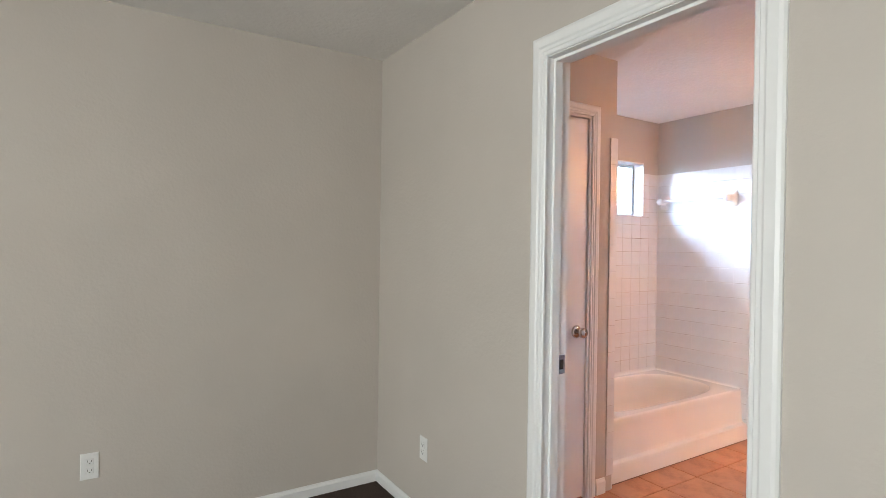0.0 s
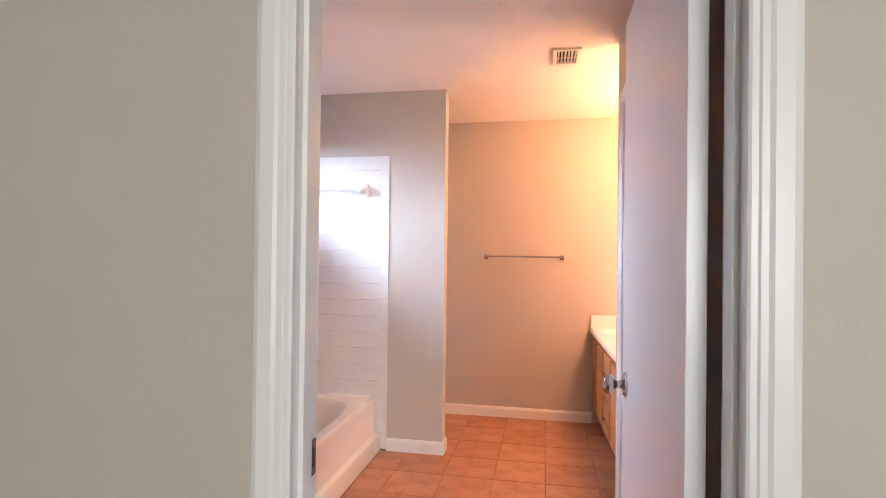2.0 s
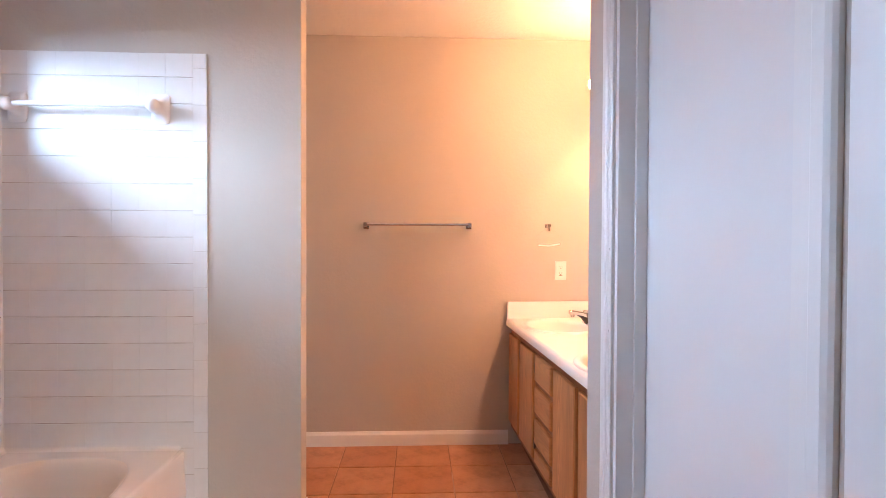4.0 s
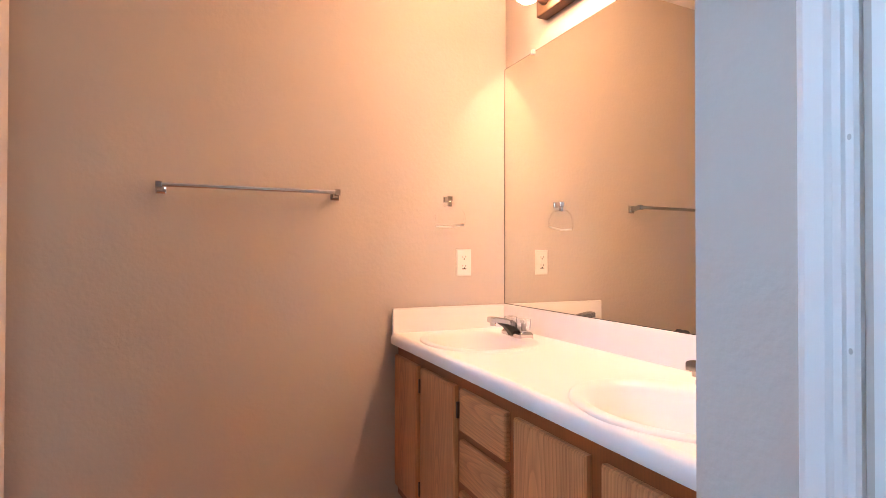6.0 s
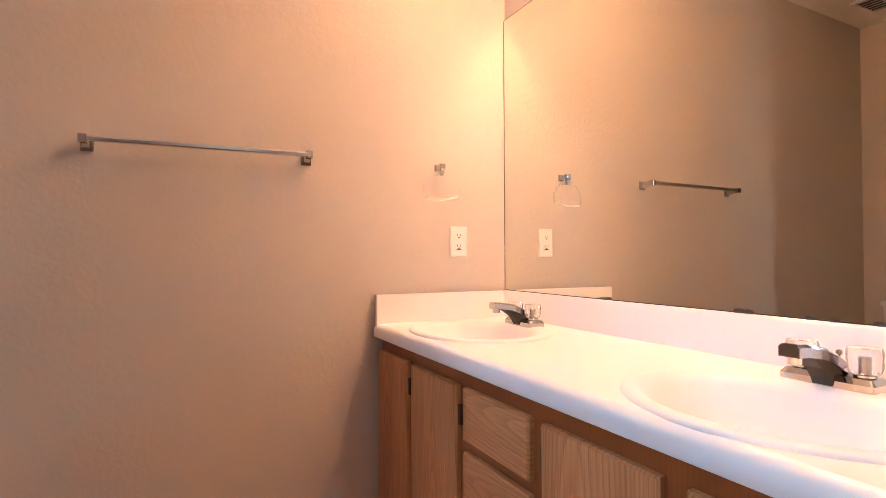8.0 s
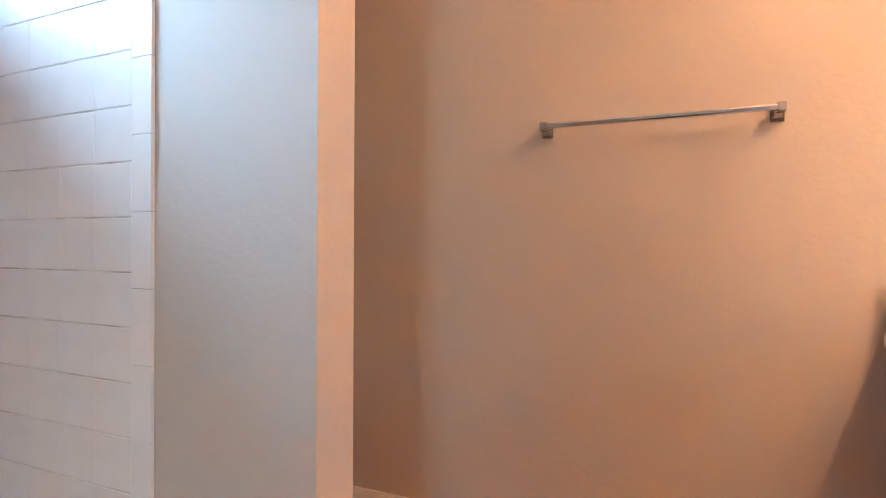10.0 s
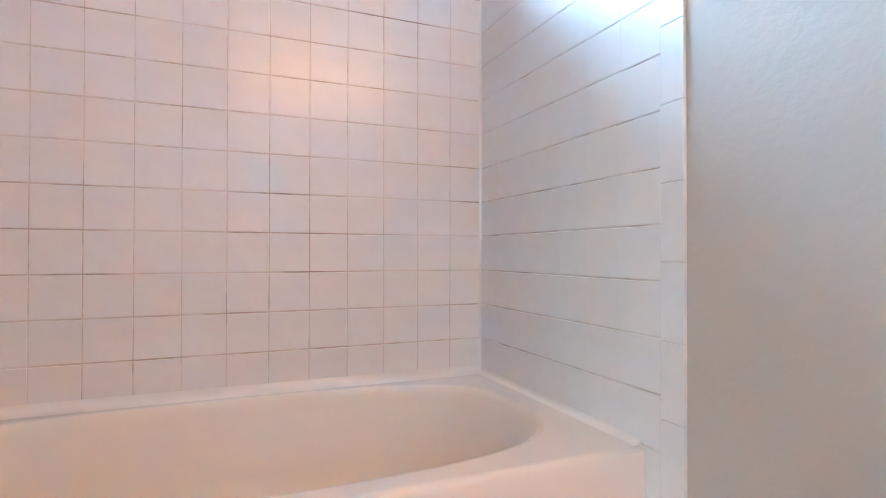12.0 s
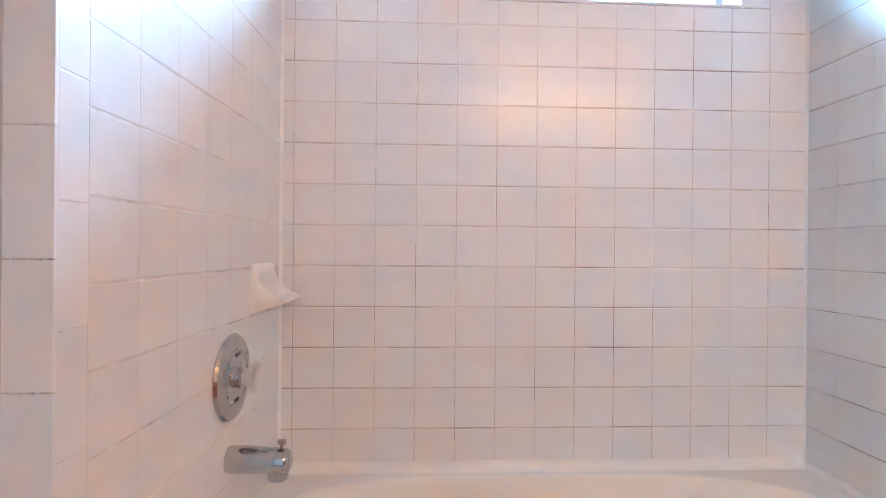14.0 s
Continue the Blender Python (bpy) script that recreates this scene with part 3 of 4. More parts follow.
part("dish", loft(rings, True, True), "china", dish, "", True, 70)

# ---- ceramic towel bar over the tub's end ----
cbar = thing("ceramic_towel_bar", (-0.41, 0, 1.75), "white ceramic towel bar on the tiled end wall", "towel bar")
for x in (-0.692, -0.122):
    pl = part("bracket", loft([oval(x, 0, 0.038, 0.062, 6, 0, 32), oval(x, 0, 0.038, 0.062, 6, 0.007, 32), oval(x, 0, 0.030, 0.052, 5, 0.012, 32), oval(x, 0, 0.024, 0.030, 3, 0.020, 32), oval(x, 0, 0.021, 0.024, 2, 0.045, 32), oval(x, 0, 0.026, 0.028, 2, 0.065, 32), oval(x, 0, 0.024, 0.026, 2, 0.082, 32), oval(x, 0, 0.010, 0.012, 2, 0.092, 32)], True, True), "china", None, "", True, 60)
    pl.parent = cbar
    pl.matrix_basis = Matrix.Translation((x + 0.41, -0.001, 0)) @ Matrix.Rotation(radians(90), 4, "X")
    WHERE[pl] = Vector((x, 0, 1.75))
part("bar", tube([(-0.692, -0.064, 1.752), (-0.122, -0.064, 1.752)], 0.0105, 20), "china", cbar, "", True)

# ---- vanity ----
VX, VF = 1.505, 1.487          # face frame and door faces
VS, VN = CORNER + 0.002, NORTH - 0.002
CT = 0.748
cab = thing("vanity_cabinet", (1.76, 0.15, FL), "long oak vanity cabinet with flat overlay doors and drawers", "cabinet")
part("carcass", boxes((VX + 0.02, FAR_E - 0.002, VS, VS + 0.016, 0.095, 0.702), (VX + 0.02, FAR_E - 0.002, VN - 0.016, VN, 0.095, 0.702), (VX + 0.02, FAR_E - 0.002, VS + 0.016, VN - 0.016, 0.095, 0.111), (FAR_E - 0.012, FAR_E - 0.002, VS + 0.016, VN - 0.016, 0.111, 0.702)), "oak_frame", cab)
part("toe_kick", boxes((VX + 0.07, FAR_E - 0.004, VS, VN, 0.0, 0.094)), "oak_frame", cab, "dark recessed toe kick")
EDGES = [(0.684, 0.922, "door"), (0.360, 0.637, "door"), (0.050, 0.313, "drawer"), (-0.270, 0.001, "door"), (-0.576, -0.323, "door")]
ZT, ZB = 0.659, 0.135
stiles = [(0.637, 0.684), (0.313, 0.360), (0.001, 0.050), (-0.323, -0.270), (VS, -0.576), (0.922, VN)]
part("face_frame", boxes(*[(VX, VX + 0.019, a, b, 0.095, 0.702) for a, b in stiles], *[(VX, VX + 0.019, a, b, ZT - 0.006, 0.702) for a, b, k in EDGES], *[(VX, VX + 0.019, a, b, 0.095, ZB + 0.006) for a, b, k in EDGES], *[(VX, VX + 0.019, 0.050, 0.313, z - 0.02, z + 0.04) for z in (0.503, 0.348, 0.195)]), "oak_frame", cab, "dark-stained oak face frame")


def front(name, y0, y1, z0, z1, mat):
    """A slab front whose face edges are eased back."""
    e = 0.006
    return part(name, loft([[(x, y, z) for y, z in ((y0 + d, z0 + d), (y1 - d, z0 + d), (y1 - d, z1 - d), (y0 + d, z1 - d))] for x, d in ((VX - 0.0005, 0.0), (VF + 0.006, 0.0), (VF + 0.001, e * 0.6), (VF, e + 0.004))], True, True), mat, cab)


for y0, y1, kind in EDGES:
    if kind == "door":
        dr = front("door", y0 - 0.004, y1 + 0.004, ZB, ZT, "oak_v")
        hy = y1 + 0.010 if y0 == -0.270 else y0 - 0.010
        for z in (0.21, 0.585):
            part("hinge", boxes((VX - 0.010, VX - 0.0005, hy - 0.006, hy + 0.005, z - 0.025, z + 0.025), bevel=0.002), "bronze", dr, "dark bronze hinge")
    else:
        for z0, z1 in ((0.532, ZT), (0.378, 0.505), (0.225, 0.350), (ZB, 0.197)):
            front("drawer", y0 - 0.004, y1 + 0.004, z0, z1, "oak_h")

# continuous worktop with two oval openings
top = thing("vanity_counter", (1.74, 0.15, 0.702), "white laminate double-sink counter with a rolled front edge and backsplash", "counter")
SINKS = ((1.700, 0.60), (1.692, -0.322))
bm = bmesh.new()
cxf = 1.472


def loop(pts):
    vs = [bm.verts.new(p) for p in pts]
    for i in range(len(vs)):
        bm.edges.new((vs[i], vs[(i + 1) % len(vs)]))


loop([(cxf + 0.022, VS, CT), (FAR_E - 0.022, VS, CT), (FAR_E - 0.022, VN - 0.02, CT), (cxf + 0.022, VN - 0.02, CT)])
for sx, sy in SINKS:
    loop(oval(sx, sy, 0.185, 0.225, 2, CT, 48))
bmesh.ops.triangle_fill(bm, use_beauty=True, edges=bm.edges[:])
edge = [(cxf + 0.022, CT)] + [(cxf + 0.022 - 0.022 * math.sin(a), CT - 0.022 + 0.022 * math.cos(a)) for a in (0.3, 0.6, 0.9, 1.2, 1.57)] + [(cxf, CT - 0.040), (cxf + 0.003, CT - 0.045), (cxf + 0.03, CT - 0.045), (cxf + 0.03, CT - 0.004)]
join(bm, swept(edge, "y", VS, VN))
part("worktop", bm, "laminate", top, "", True, 50)
part("backsplash", swept([(FAR_E - 0.001, CT - 0.03), (FAR_E - 0.021, CT - 0.03), (FAR_E - 0.021, CT + 0.006), (FAR_E - 0.019, CT + 0.092), (FAR_E - 0.013, CT + 0.099), (FAR_E - 0.001, CT + 0.099)], "y", VS, VN), "laminate", top, "", True, 40)
part("side_splash", boxes((cxf + 0.004, FAR_E - 0.021, VN - 0.02, VN, CT - 0.03, CT + 0.099), bevel=0.003), "laminate", top)


def sink(sx, sy):
    t = thing("sink", (sx, sy, CT), "white oval drop-in vitreous china sink", "sink", "vanity sinks")
    rings = [oval(sx, sy, 0.208, 0.248, 2.05, CT - 0.002, 56), oval(sx, sy, 0.207, 0.247, 2.05, CT + 0.004, 56), oval(sx, sy, 0.202, 0.242, 2.05, CT + 0.007, 56), oval(sx - 0.003, sy, 0.190, 0.230, 2.05, CT + 0.008, 56), oval(sx - 0.009, sy, 0.172, 0.217, 2.05, CT + 0.0065, 56), oval(sx - 0.012, sy, 0.163, 0.210, 2.05, CT + 0.002, 56), oval(sx - 0.012, sy, 0.157, 0.205, 2.05, CT - 0.004, 56),
             oval(sx - 0.012, sy, 0.152, 0.200, 2.05, CT - 0.012, 56), oval(sx - 0.012, sy, 0.135, 0.178, 2.0, CT - 0.06, 56), oval(sx - 0.010, sy, 0.105, 0.14, 2, CT - 0.10, 56), oval(sx - 0.008, sy, 0.06, 0.08, 2, CT - 0.128, 56), oval(sx - 0.006, sy, 0.022, 0.024, 2, CT - 0.137, 56)]
    part("bowl", loft(rings, False, True), "china", t, "", True, 70)
    part("drain", lathe([(0.001, 0), (0.021, 0), (0.021, 0.003), (0.014, 0.004), (0.001, 0.002)], 24, (0, 0, 1), (sx - 0.006, sy, CT - 0.1365)), "chrome", t, "", True)


def faucet(y):
    """Centre-set lavatory faucet: base, arched spout, two clear handles and the pop-up rod."""
    x = 1.885
    t = thing("sink_faucet", (x, y, CT), "chrome centre-set faucet with clear acrylic handles", "faucet", "vanity faucets")
    zb = CT + 0.012
    part("base", loft([oval(x, y, 0.029, 0.075, 14, CT + 0.001, 48), oval(x, y, 0.029, 0.075, 14, zb + 0.006, 48), oval(x, y, 0.022, 0.068, 14, zb + 0.015, 48), oval(x, y, 0.020, 0.066, 14, zb + 0.0155, 48)], True, True), "chrome", t, "", True, 30)
    prof = [((0.026, 0.008), 0.023, 0.009), ((0.008, 0.021), 0.023, 0.011), ((-0.020, 0.037), 0.021, 0.011), ((-0.055, 0.050), 0.0185, 0.010), ((-0.100, 0.057), 0.0175, 0.0105), ((-0.122, 0.057), 0.017, 0.0105)]
    rings = []
    for (dx, dz), w, h in prof:
        rings.append([(x + dx, y + a * w, zb + dz + b * h + 0.004) for a, b in ((-1, -1), (-1, 0.55), (-0.72, 1), (0.72, 1), (1, 0.55), (1, -1))])
    spout = part("spout", loft(rings, True, True), "chrome", t, "", True, 35)
    web = [(0.020, -0.004), (0.004, 0.014), (-0.020, 0.030), (-0.055, 0.044), (-0.088, 0.050), (-0.076, 0.042), (-0.054, 0.028), (-0.038, 0.010), (-0.0305, -0.0035)]
    part("underside", loft([[(x + dx, y + w, zb + dz) for dx, dz in web] for w in (-0.0155, 0.0155)], True, True), "slot", spout, "black underside of the spout")
    part("aerator", lathe([(0.001, 0), (0.011, 0), (0.012, 0.016), (0.001, 0.016)], 20, (0, 0, 1), (x - 0.106, y, zb + 0.038)), "chrome", spout, "", True)
    for s in (-1, 1):
        hd = part("handle", lathe([(0.001, 0.020), (0.018, 0.020), (0.023, 0.025), (0.0255, 0.032), (0.0265, 0.058), (0.0245, 0.064), (0.001, 0.065)], 14, (0, 0, 1), (x, y + s * 0.049, zb)), "handle", t, "clear fluted acrylic handle")
        part("stem", lathe([(0.001, 0.016), (0.016, 0.016), (0.016, 0.020), (0.008, 0.024), (0.008, 0.05), (0.001, 0.05)], 16, (0, 0, 1), (x, y + s * 0.049, zb)), "chrome", hd, "", True)
    part("popup_rod", lathe([(0.001, 0), (0.0025, 0), (0.0025, 0.024), (0.006, 0.026), (0.006, 0.032), (0.001, 0.034)], 12, (0, 0, 1), (x + 0.022, y, zb + 0.018)), "chrome", t, "", True)


for sx, sy in SINKS:
    sink(sx, sy)
    faucet(sy + 0.028)

# ---- mirror and light over the vanity ----
mir = thing("wall_mirror", (FAR_E, 0.15, 0.85), "large frameless wall mirror with dark worn edges", "mirror")
MZ1 = 1.90
part("glass", boxes((FAR_E - 0.006, FAR_E - 0.001, VS + 0.01, NORTH - 0.004, 0.850, MZ1)), "mirror", mir)
part("edge", boxes((FAR_E - 0.0065, FAR_E - 0.0008, NORTH - 0.004, NORTH - 0.001, 0.848, MZ1), (FAR_E - 0.0068, FAR_E - 0.0008, VS + 0.01, NORTH - 0.004, 0.8475, 0.850), (FAR_E - 0.0065, FAR_E - 0.0008, VS + 0.01, NORTH - 0.004, MZ1, MZ1 + 0.0015)), "mirror_edge", mir, "dark desilvered mirror edge")
for y in (-0.04, -0.06, -0.19, -0.235, -0.31, -0.36, -0.375, -0.42):
    w = random.uniform(0.006, 0.018)
    part("edge_spot", lathe([(0.0005, 0), (w, 0), (w * 0.8, 0.0004), (0.0005, 0.0004)], 9, (-1, 0, 0), (FAR_E - 0.0061, y, 0.8505), (0.45, 1)), "mirror_edge", mir, "dark desilvered spot")
for y in (0.70, -0.30):
    part("clip", boxes((FAR_E - 0.012, FAR_E - 0.001, y - 0.010, y + 0.010, MZ1 - 0.008, MZ1 + 0.012), bevel=0.002), "plastic", mir, "pale plastic mirror clip")

lamp = thing("vanity_light", (FAR_E - 0.03, 0.15, 2.0), "dark bronze bar light with bare lit globe bulbs", "light fixture")
LY0, LY1 = -0.60, 0.61
part("back_plate", boxes((FAR_E - 0.052, FAR_E - 0.001, LY0, LY1, 1.995, 2.105), bevel=0.006), "bronze", lamp)
for i in range(8):
    y = LY1 - 0.065 - i * (LY1 - LY0 - 0.13) / 7
    sock = part("socket", lathe([(0.001, 0), (0.026, 0), (0.028, 0.012), (0.020, 0.030), (0.016, 0.034), (0.001, 0.034)], 24, (-1, 0, 0), (FAR_E - 0.052, y, 2.05)), "bronze", lamp, "", True)
    part("bulb", lathe([(0.012, 0.0), (0.016, 0.008), (0.030, 0.020), (0.040, 0.042), (0.0415, 0.055), (0.036, 0.078), (0.022, 0.092), (0.002, 0.097)], 24, (-1, 0, 0), (FAR_E - 0.084, y, 2.05)), "bulb", sock, "lit white globe bulb", True, 80)

# ---- accessories on the north wall ----
tb = thing("towel_bar", (0.94, NORTH, 1.30), "square chrome towel bar with a soft shadow on the wall", "towel bar")
for x in (0.633, 1.245):
    part("post", loft([[(x + a * w, NORTH - d, 1.30 + dz + b * w * 1.15) for a, b in ((-1, -1), (1, -1), (1, 1), (-1, 1))] for d, w, dz in ((0.0005, 0.0165, 0), (0.006, 0.0165, 0), (0.010, 0.011, 0), (0.045, 0.008, 0.004), (0.056, 0.0105, 0.006), (0.072, 0.0105, 0.006), (0.075, 0.0085, 0.006))], True, True), "chrome", tb, "", False)
part("bar", boxes((0.633, 1.245, NORTH - 0.074, NORTH - 0.058, 1.298, 1.314), bevel=0.005), "bright_chrome", tb)

ring = thing("towel_ring", (1.723, NORTH, 1.30), "small chrome post with a clear plastic towel ring", "towel ring")
x = 1.723
part("post", loft([[(x + a * w, NORTH - d, 1.303 + b * w) for a, b in ((-1, -1), (1, -1), (1, 1), (-1, 1))] for d, w in ((0.0005, 0.0125), (0.005, 0.0125), (0.009, 0.009), (0.030, 0.007), (0.036, 0.0105), (0.050, 0.0105), (0.053, 0.008))], True, True), "chrome", ring)
hold = part("ring_holder", boxes((x - 0.0075, x + 0.0075, NORTH - 0.049, NORTH - 0.035, 1.270, 1.2925), bevel=0.002), "chrome", ring)
pts = [(x + 0.070 * math.sin(a), 1.216 + 0.062 * math.cos(a)) for a in [radians(d) for d in range(-118, 119, 12)]]
part("ring", tube([(a, NORTH - 0.042, z) for a, z in pts], 0.0042, 12), "ring_acrylic", ring, "clear acrylic ring", True)
part("ring_bar", tube([(pts[0][0], NORTH - 0.042, pts[0][1]), (x, NORTH - 0.042, pts[0][1] - 0.003), (pts[-1][0], NORTH - 0.042, pts[-1][1])], 0.0045, 12), "frosted", ring, "frosted lower bar of the ring", True)


def outlet(o, u, n, name="electrical_outlet", kindof="duplex", label="white duplex electrical outlet plate on the wall"):
    o, u, n = Vector(o), Vector(u), Vector(n)
    t = thing(name, o, label, "outlet", "wall outlets")

    def slab(a0, a1, z0, z1, d0, d1, e=0.0):
        return loft([[o + u * a + n * d + Vector((0, 0, z)) for a, z in ((a0 + k, z0 + k), (a1 - k, z0 + k), (a1 - k, z1 - k), (a0 + k, z1 - k))] for d, k in ((d0, 0), ((d0 + d1) / 2, 0), (d1, e))], True, True)
    pl = part("cover_plate", slab(-0.035, 0.035, -0.0575, 0.0575, 0.0005, 0.006, 0.004), "plastic", t)
    if kindof == "gfci":
        part("receptacle", slab(-0.0165, 0.0165, -0.033, 0.033, 0.006, 0.0078, 0.001), "plastic", pl)
        for z in (-0.004, 0.005):
            part("button", slab(-0.009, 0.009, z - 0.003, z + 0.003, 0.0078, 0.009), "plastic", pl)
        part("indicator", slab(-0.010, 0.010, -0.0295, -0.0255, 0.0078, 0.0084), "slot", pl)
        zs = (-0.018, 0.021)
    else:
        for z in (-0.02, 0.02):
            part("receptacle", slab(-0.0165, 0.0165, z - 0.0145, z + 0.0145, 0.006, 0.0085, 0.003), "plastic", pl)
        zs = (-0.02, 0.02)
    for z in zs:
        part("slot", slab(-0.008, -0.006, z, z + 0.008, 0.0085, 0.0092), "slot", pl)
        part("slot", slab(0.006, 0.008, z, z + 0.008, 0.0085, 0.0092), "slot", pl)
        part("ground_hole", slab(-0.0025, 0.0025, z - 0.008, z - 0.003, 0.0085, 0.0092), "slot", pl)


outlet((1.806, NORTH, 1.033), (1, 0, 0), (0, -1, 0), "gfci_outlet", "gfci", "white ground-fault outlet above the counter")
outlet((BED_W, -4.02, 0.37), (0, 1, 0), (1, 0, 0))
outlet((-0.17, WALL_S, 0.355), (1, 0, 0), (0, -1, 0), "blank_wall_plate", label="white outlet plate low on the bedroom wall")

# ---- ceiling vents ----


def ceiling_vent(x0, x1, y0, y1, label):
    t = thing("ceiling_vent", ((x0 + x1) / 2, (y0 + y1) / 2, H), label, "vent", "ceiling vents")
    z = H - 0.0005
    f = 0.022
    part("frame", boxes((x0, x1, y0, y0 + f, z - 0.010, z), (x0, x1, y1 - f, y1, z - 0.010, z), (x0, x0 + f, y0 + f, y1 - f, z - 0.010, z), (x1 - f, x1, y0 + f, y1 - f, z - 0.010, z), bevel=0.002), "plastic", t)
    part("backing", boxes((x0 + f, x1 - f, y0 + f, y1 - f, z - 0.001, z)), "slot", t, "dark duct opening")
    n = 6
    for i in range(n):
        x = x0 + f + (i + 0.5) * (x1 - x0 - 2 * f) / n
        part("slat", loft([[(x - 0.004, y, z - 0.002), (x - 0.0025, y, z - 0.002), (x + 0.005, y, z - 0.009), (x + 0.0035, y, z - 0.009)] for y in (y0 + f, y1 - f)], True, True), "plastic", t)
    part("crossbar", boxes((x0 + f, x1 - f, (y0 + y1) / 2 - 0.003, (y0 + y1) / 2 + 0.003, z - 0.0105, z - 0.0092)), "plastic", t)


ceiling_vent(1.14, 1.292, -0.60, -0.365, "white louvred air register in the ceiling")
ceiling_vent(-0.55, -0.30, 0.54, 0.79, "white exhaust fan grille in the nook ceiling")

# ---- toilet in the nook behind the wing wall ----
toilet = thing("toilet", (-0.40, 0.54, FL), "white two-piece toilet against the nook wall", "toilet")
ty = 0.54
part("bowl", loft([oval(-0.361, ty, 0.20, 0.10, 2.6, FL, 40), oval(-0.361, ty, 0.19, 0.095, 2.6, 0.08, 40), oval(-0.341, ty, 0.20, 0.11, 2.4, 0.18, 40), oval(-0.311, ty, 0.24, 0.17, 2.2, 0.33, 40), oval(-0.301, ty, 0.25, 0.18, 2.2, 0.385, 40), oval(-0.301, ty, 0.17, 0.12, 2.1, 0.387, 40), oval(-0.311, ty, 0.10, 0.08, 2, 0.27, 40)], True, True), "china", toilet, "", True, 60)
part("seat_lid", loft([oval(-0.301, ty, 0.25, 0.185, 2.3, 0.39, 40), oval(-0.301, ty, 0.252, 0.187, 2.3, 0.405, 40), oval(-0.301, ty, 0.24, 0.175, 2.3, 0.415, 40)], True, True), "plastic", toilet, "", True, 50)
part("tank", loft([oval(-0.636, ty, 0.085, 0.20, 6, 0.37, 40), oval(-0.636, ty, 0.10, 0.225, 6, 0.68, 40)], True, True), "china", toilet, "", True, 50)
part("tank_lid", loft([oval(-0.633, ty, 0.106, 0.235, 6, 0.681, 40), oval(-0.633, ty, 0.108, 0.237, 6, 0.70, 40), oval(-0.633, ty, 0.10, 0.228, 6, 0.712, 40)], True, True), "china", toilet, "", True, 50)
part("flush_lever", tube([(-0.531, ty + 0.16, 0.63), (-0.519, ty + 0.16, 0.63), (-0.515, ty + 0.09, 0.62)], 0.006, 10), "chrome", toilet)

# the vanity, its wall, mirror and light stand two degrees out of square with the room
turn = Matrix.Translation((FAR_E, NORTH, 0)) @ Matrix.Rotation(radians(2.0), 4, "Z") @ Matrix.Translation((-FAR_E, -NORTH, 0))
for ob in [wall_east, cab, top, mir, lamp] + [o for o in scene.objects if o.parent is None and o.name.split(".")[0] in ("sink", "sink_faucet")]:
    ob.matrix_basis = turn @ Matrix.Translation(WHERE[ob])

# ---- wall tiles, trim tiles and floor tiles ----
TP, TT = 0.1105, 0.0075
JH, JV = 0.0028, 0.0014
TILE_MESH = {}


def tile_mesh(w, h, t=TT, e=0.0016, mat="tile", ex=0.0016):
    """A thin slab with an eased face; width along local x, height along z, face towards -y."""
    key = (round(w, 4), round(h, 4), mat, ex)
    if key not in TILE_MESH:
        rings = [[(a * (w / 2 - k * ex / e), -d, b * (h / 2 - k)) for a, b in ((-1, -1), (1, -1), (1, 1), (-1, 1))] for d, k in ((0, 0), (t - e, 0), (t - e * 0.3, e * 0.35), (t, e))]
        bm = loft(rings, False, True)
        bmesh.ops.recalc_face_normals(bm, faces=bm.faces)
        me = bpy.data.meshes.new("tile")
        bm.to_mesh(me)
        bm.free()
        me.materials.append(M[mat])
        TILE_MESH[key] = me
    return TILE_MESH[key]


def set_tile(parent, name, o, u, n, a, z, w, h, ex=0.0016):
    """Sets one tile; (a, z) is its middle along the wall."""
    ob = new(name, tile_mesh(w, h, ex=ex))
    ob.parent = parent
    m = Matrix.Translation(Vector(o) + Vector(u) * a + Vector((0, 0, z)) - n * TT) @ Matrix((( *u, 0), (*(-n), 0), (0, 0, 1, 0), (0, 0, 0, 1))).transposed()
    tilt = Matrix.Rotation(random.uniform(-0.002, 0.002), 4, "X") @ Matrix.Rotation(random.uniform(-0.0015, 0.0015), 4, "Z")
    ob.matrix_basis = Matrix.Translation(-WHERE[parent]) @ m @ tilt
    return ob


def tile_field(parent, o, u, n, cuts, z0, rows, hole=None, jv=0.0001):
    """Rows of square tiles between the cuts along the wall."""
    o, u, n = Vector(o), Vector(u), Vector(n)
    for r in range(rows):
        zl, zh = z0 + r * TP, min(z0 + (r + 1) * TP, ZTOP)
        for al, ah in zip(cuts, cuts[1:]):
            pieces = [(al, ah, zl, zh)]
            if hole:
                h0, h1, k0, k1 = hole
                if ah > h0 and al < h1 and zh > k0 and zl < k1:
                    pieces = []
                    if zl < k0 - 0.01:
                        pieces.append((al, ah, zl, k0))
                    if zh > k1 + 0.01:
                        pieces.append((al, ah, k1, zh))
                    zz = (max(zl, k0), min(zh, k1))
                    if al < h0 - 0.01:
                        pieces.append((al, h0, *zz))
                    if ah > h1 + 0.01:
                        pieces.append((h1, ah, *zz))
            for a0, a1, b0, b1 in pieces:
                set_tile(parent, "tile", o, u, n, (a0 + a1) / 2, (b0 + b1) / 2, a1 - a0 - jv, b1 - b0 - JH, 0.0012 if jv > 0.001 else 0.0002)


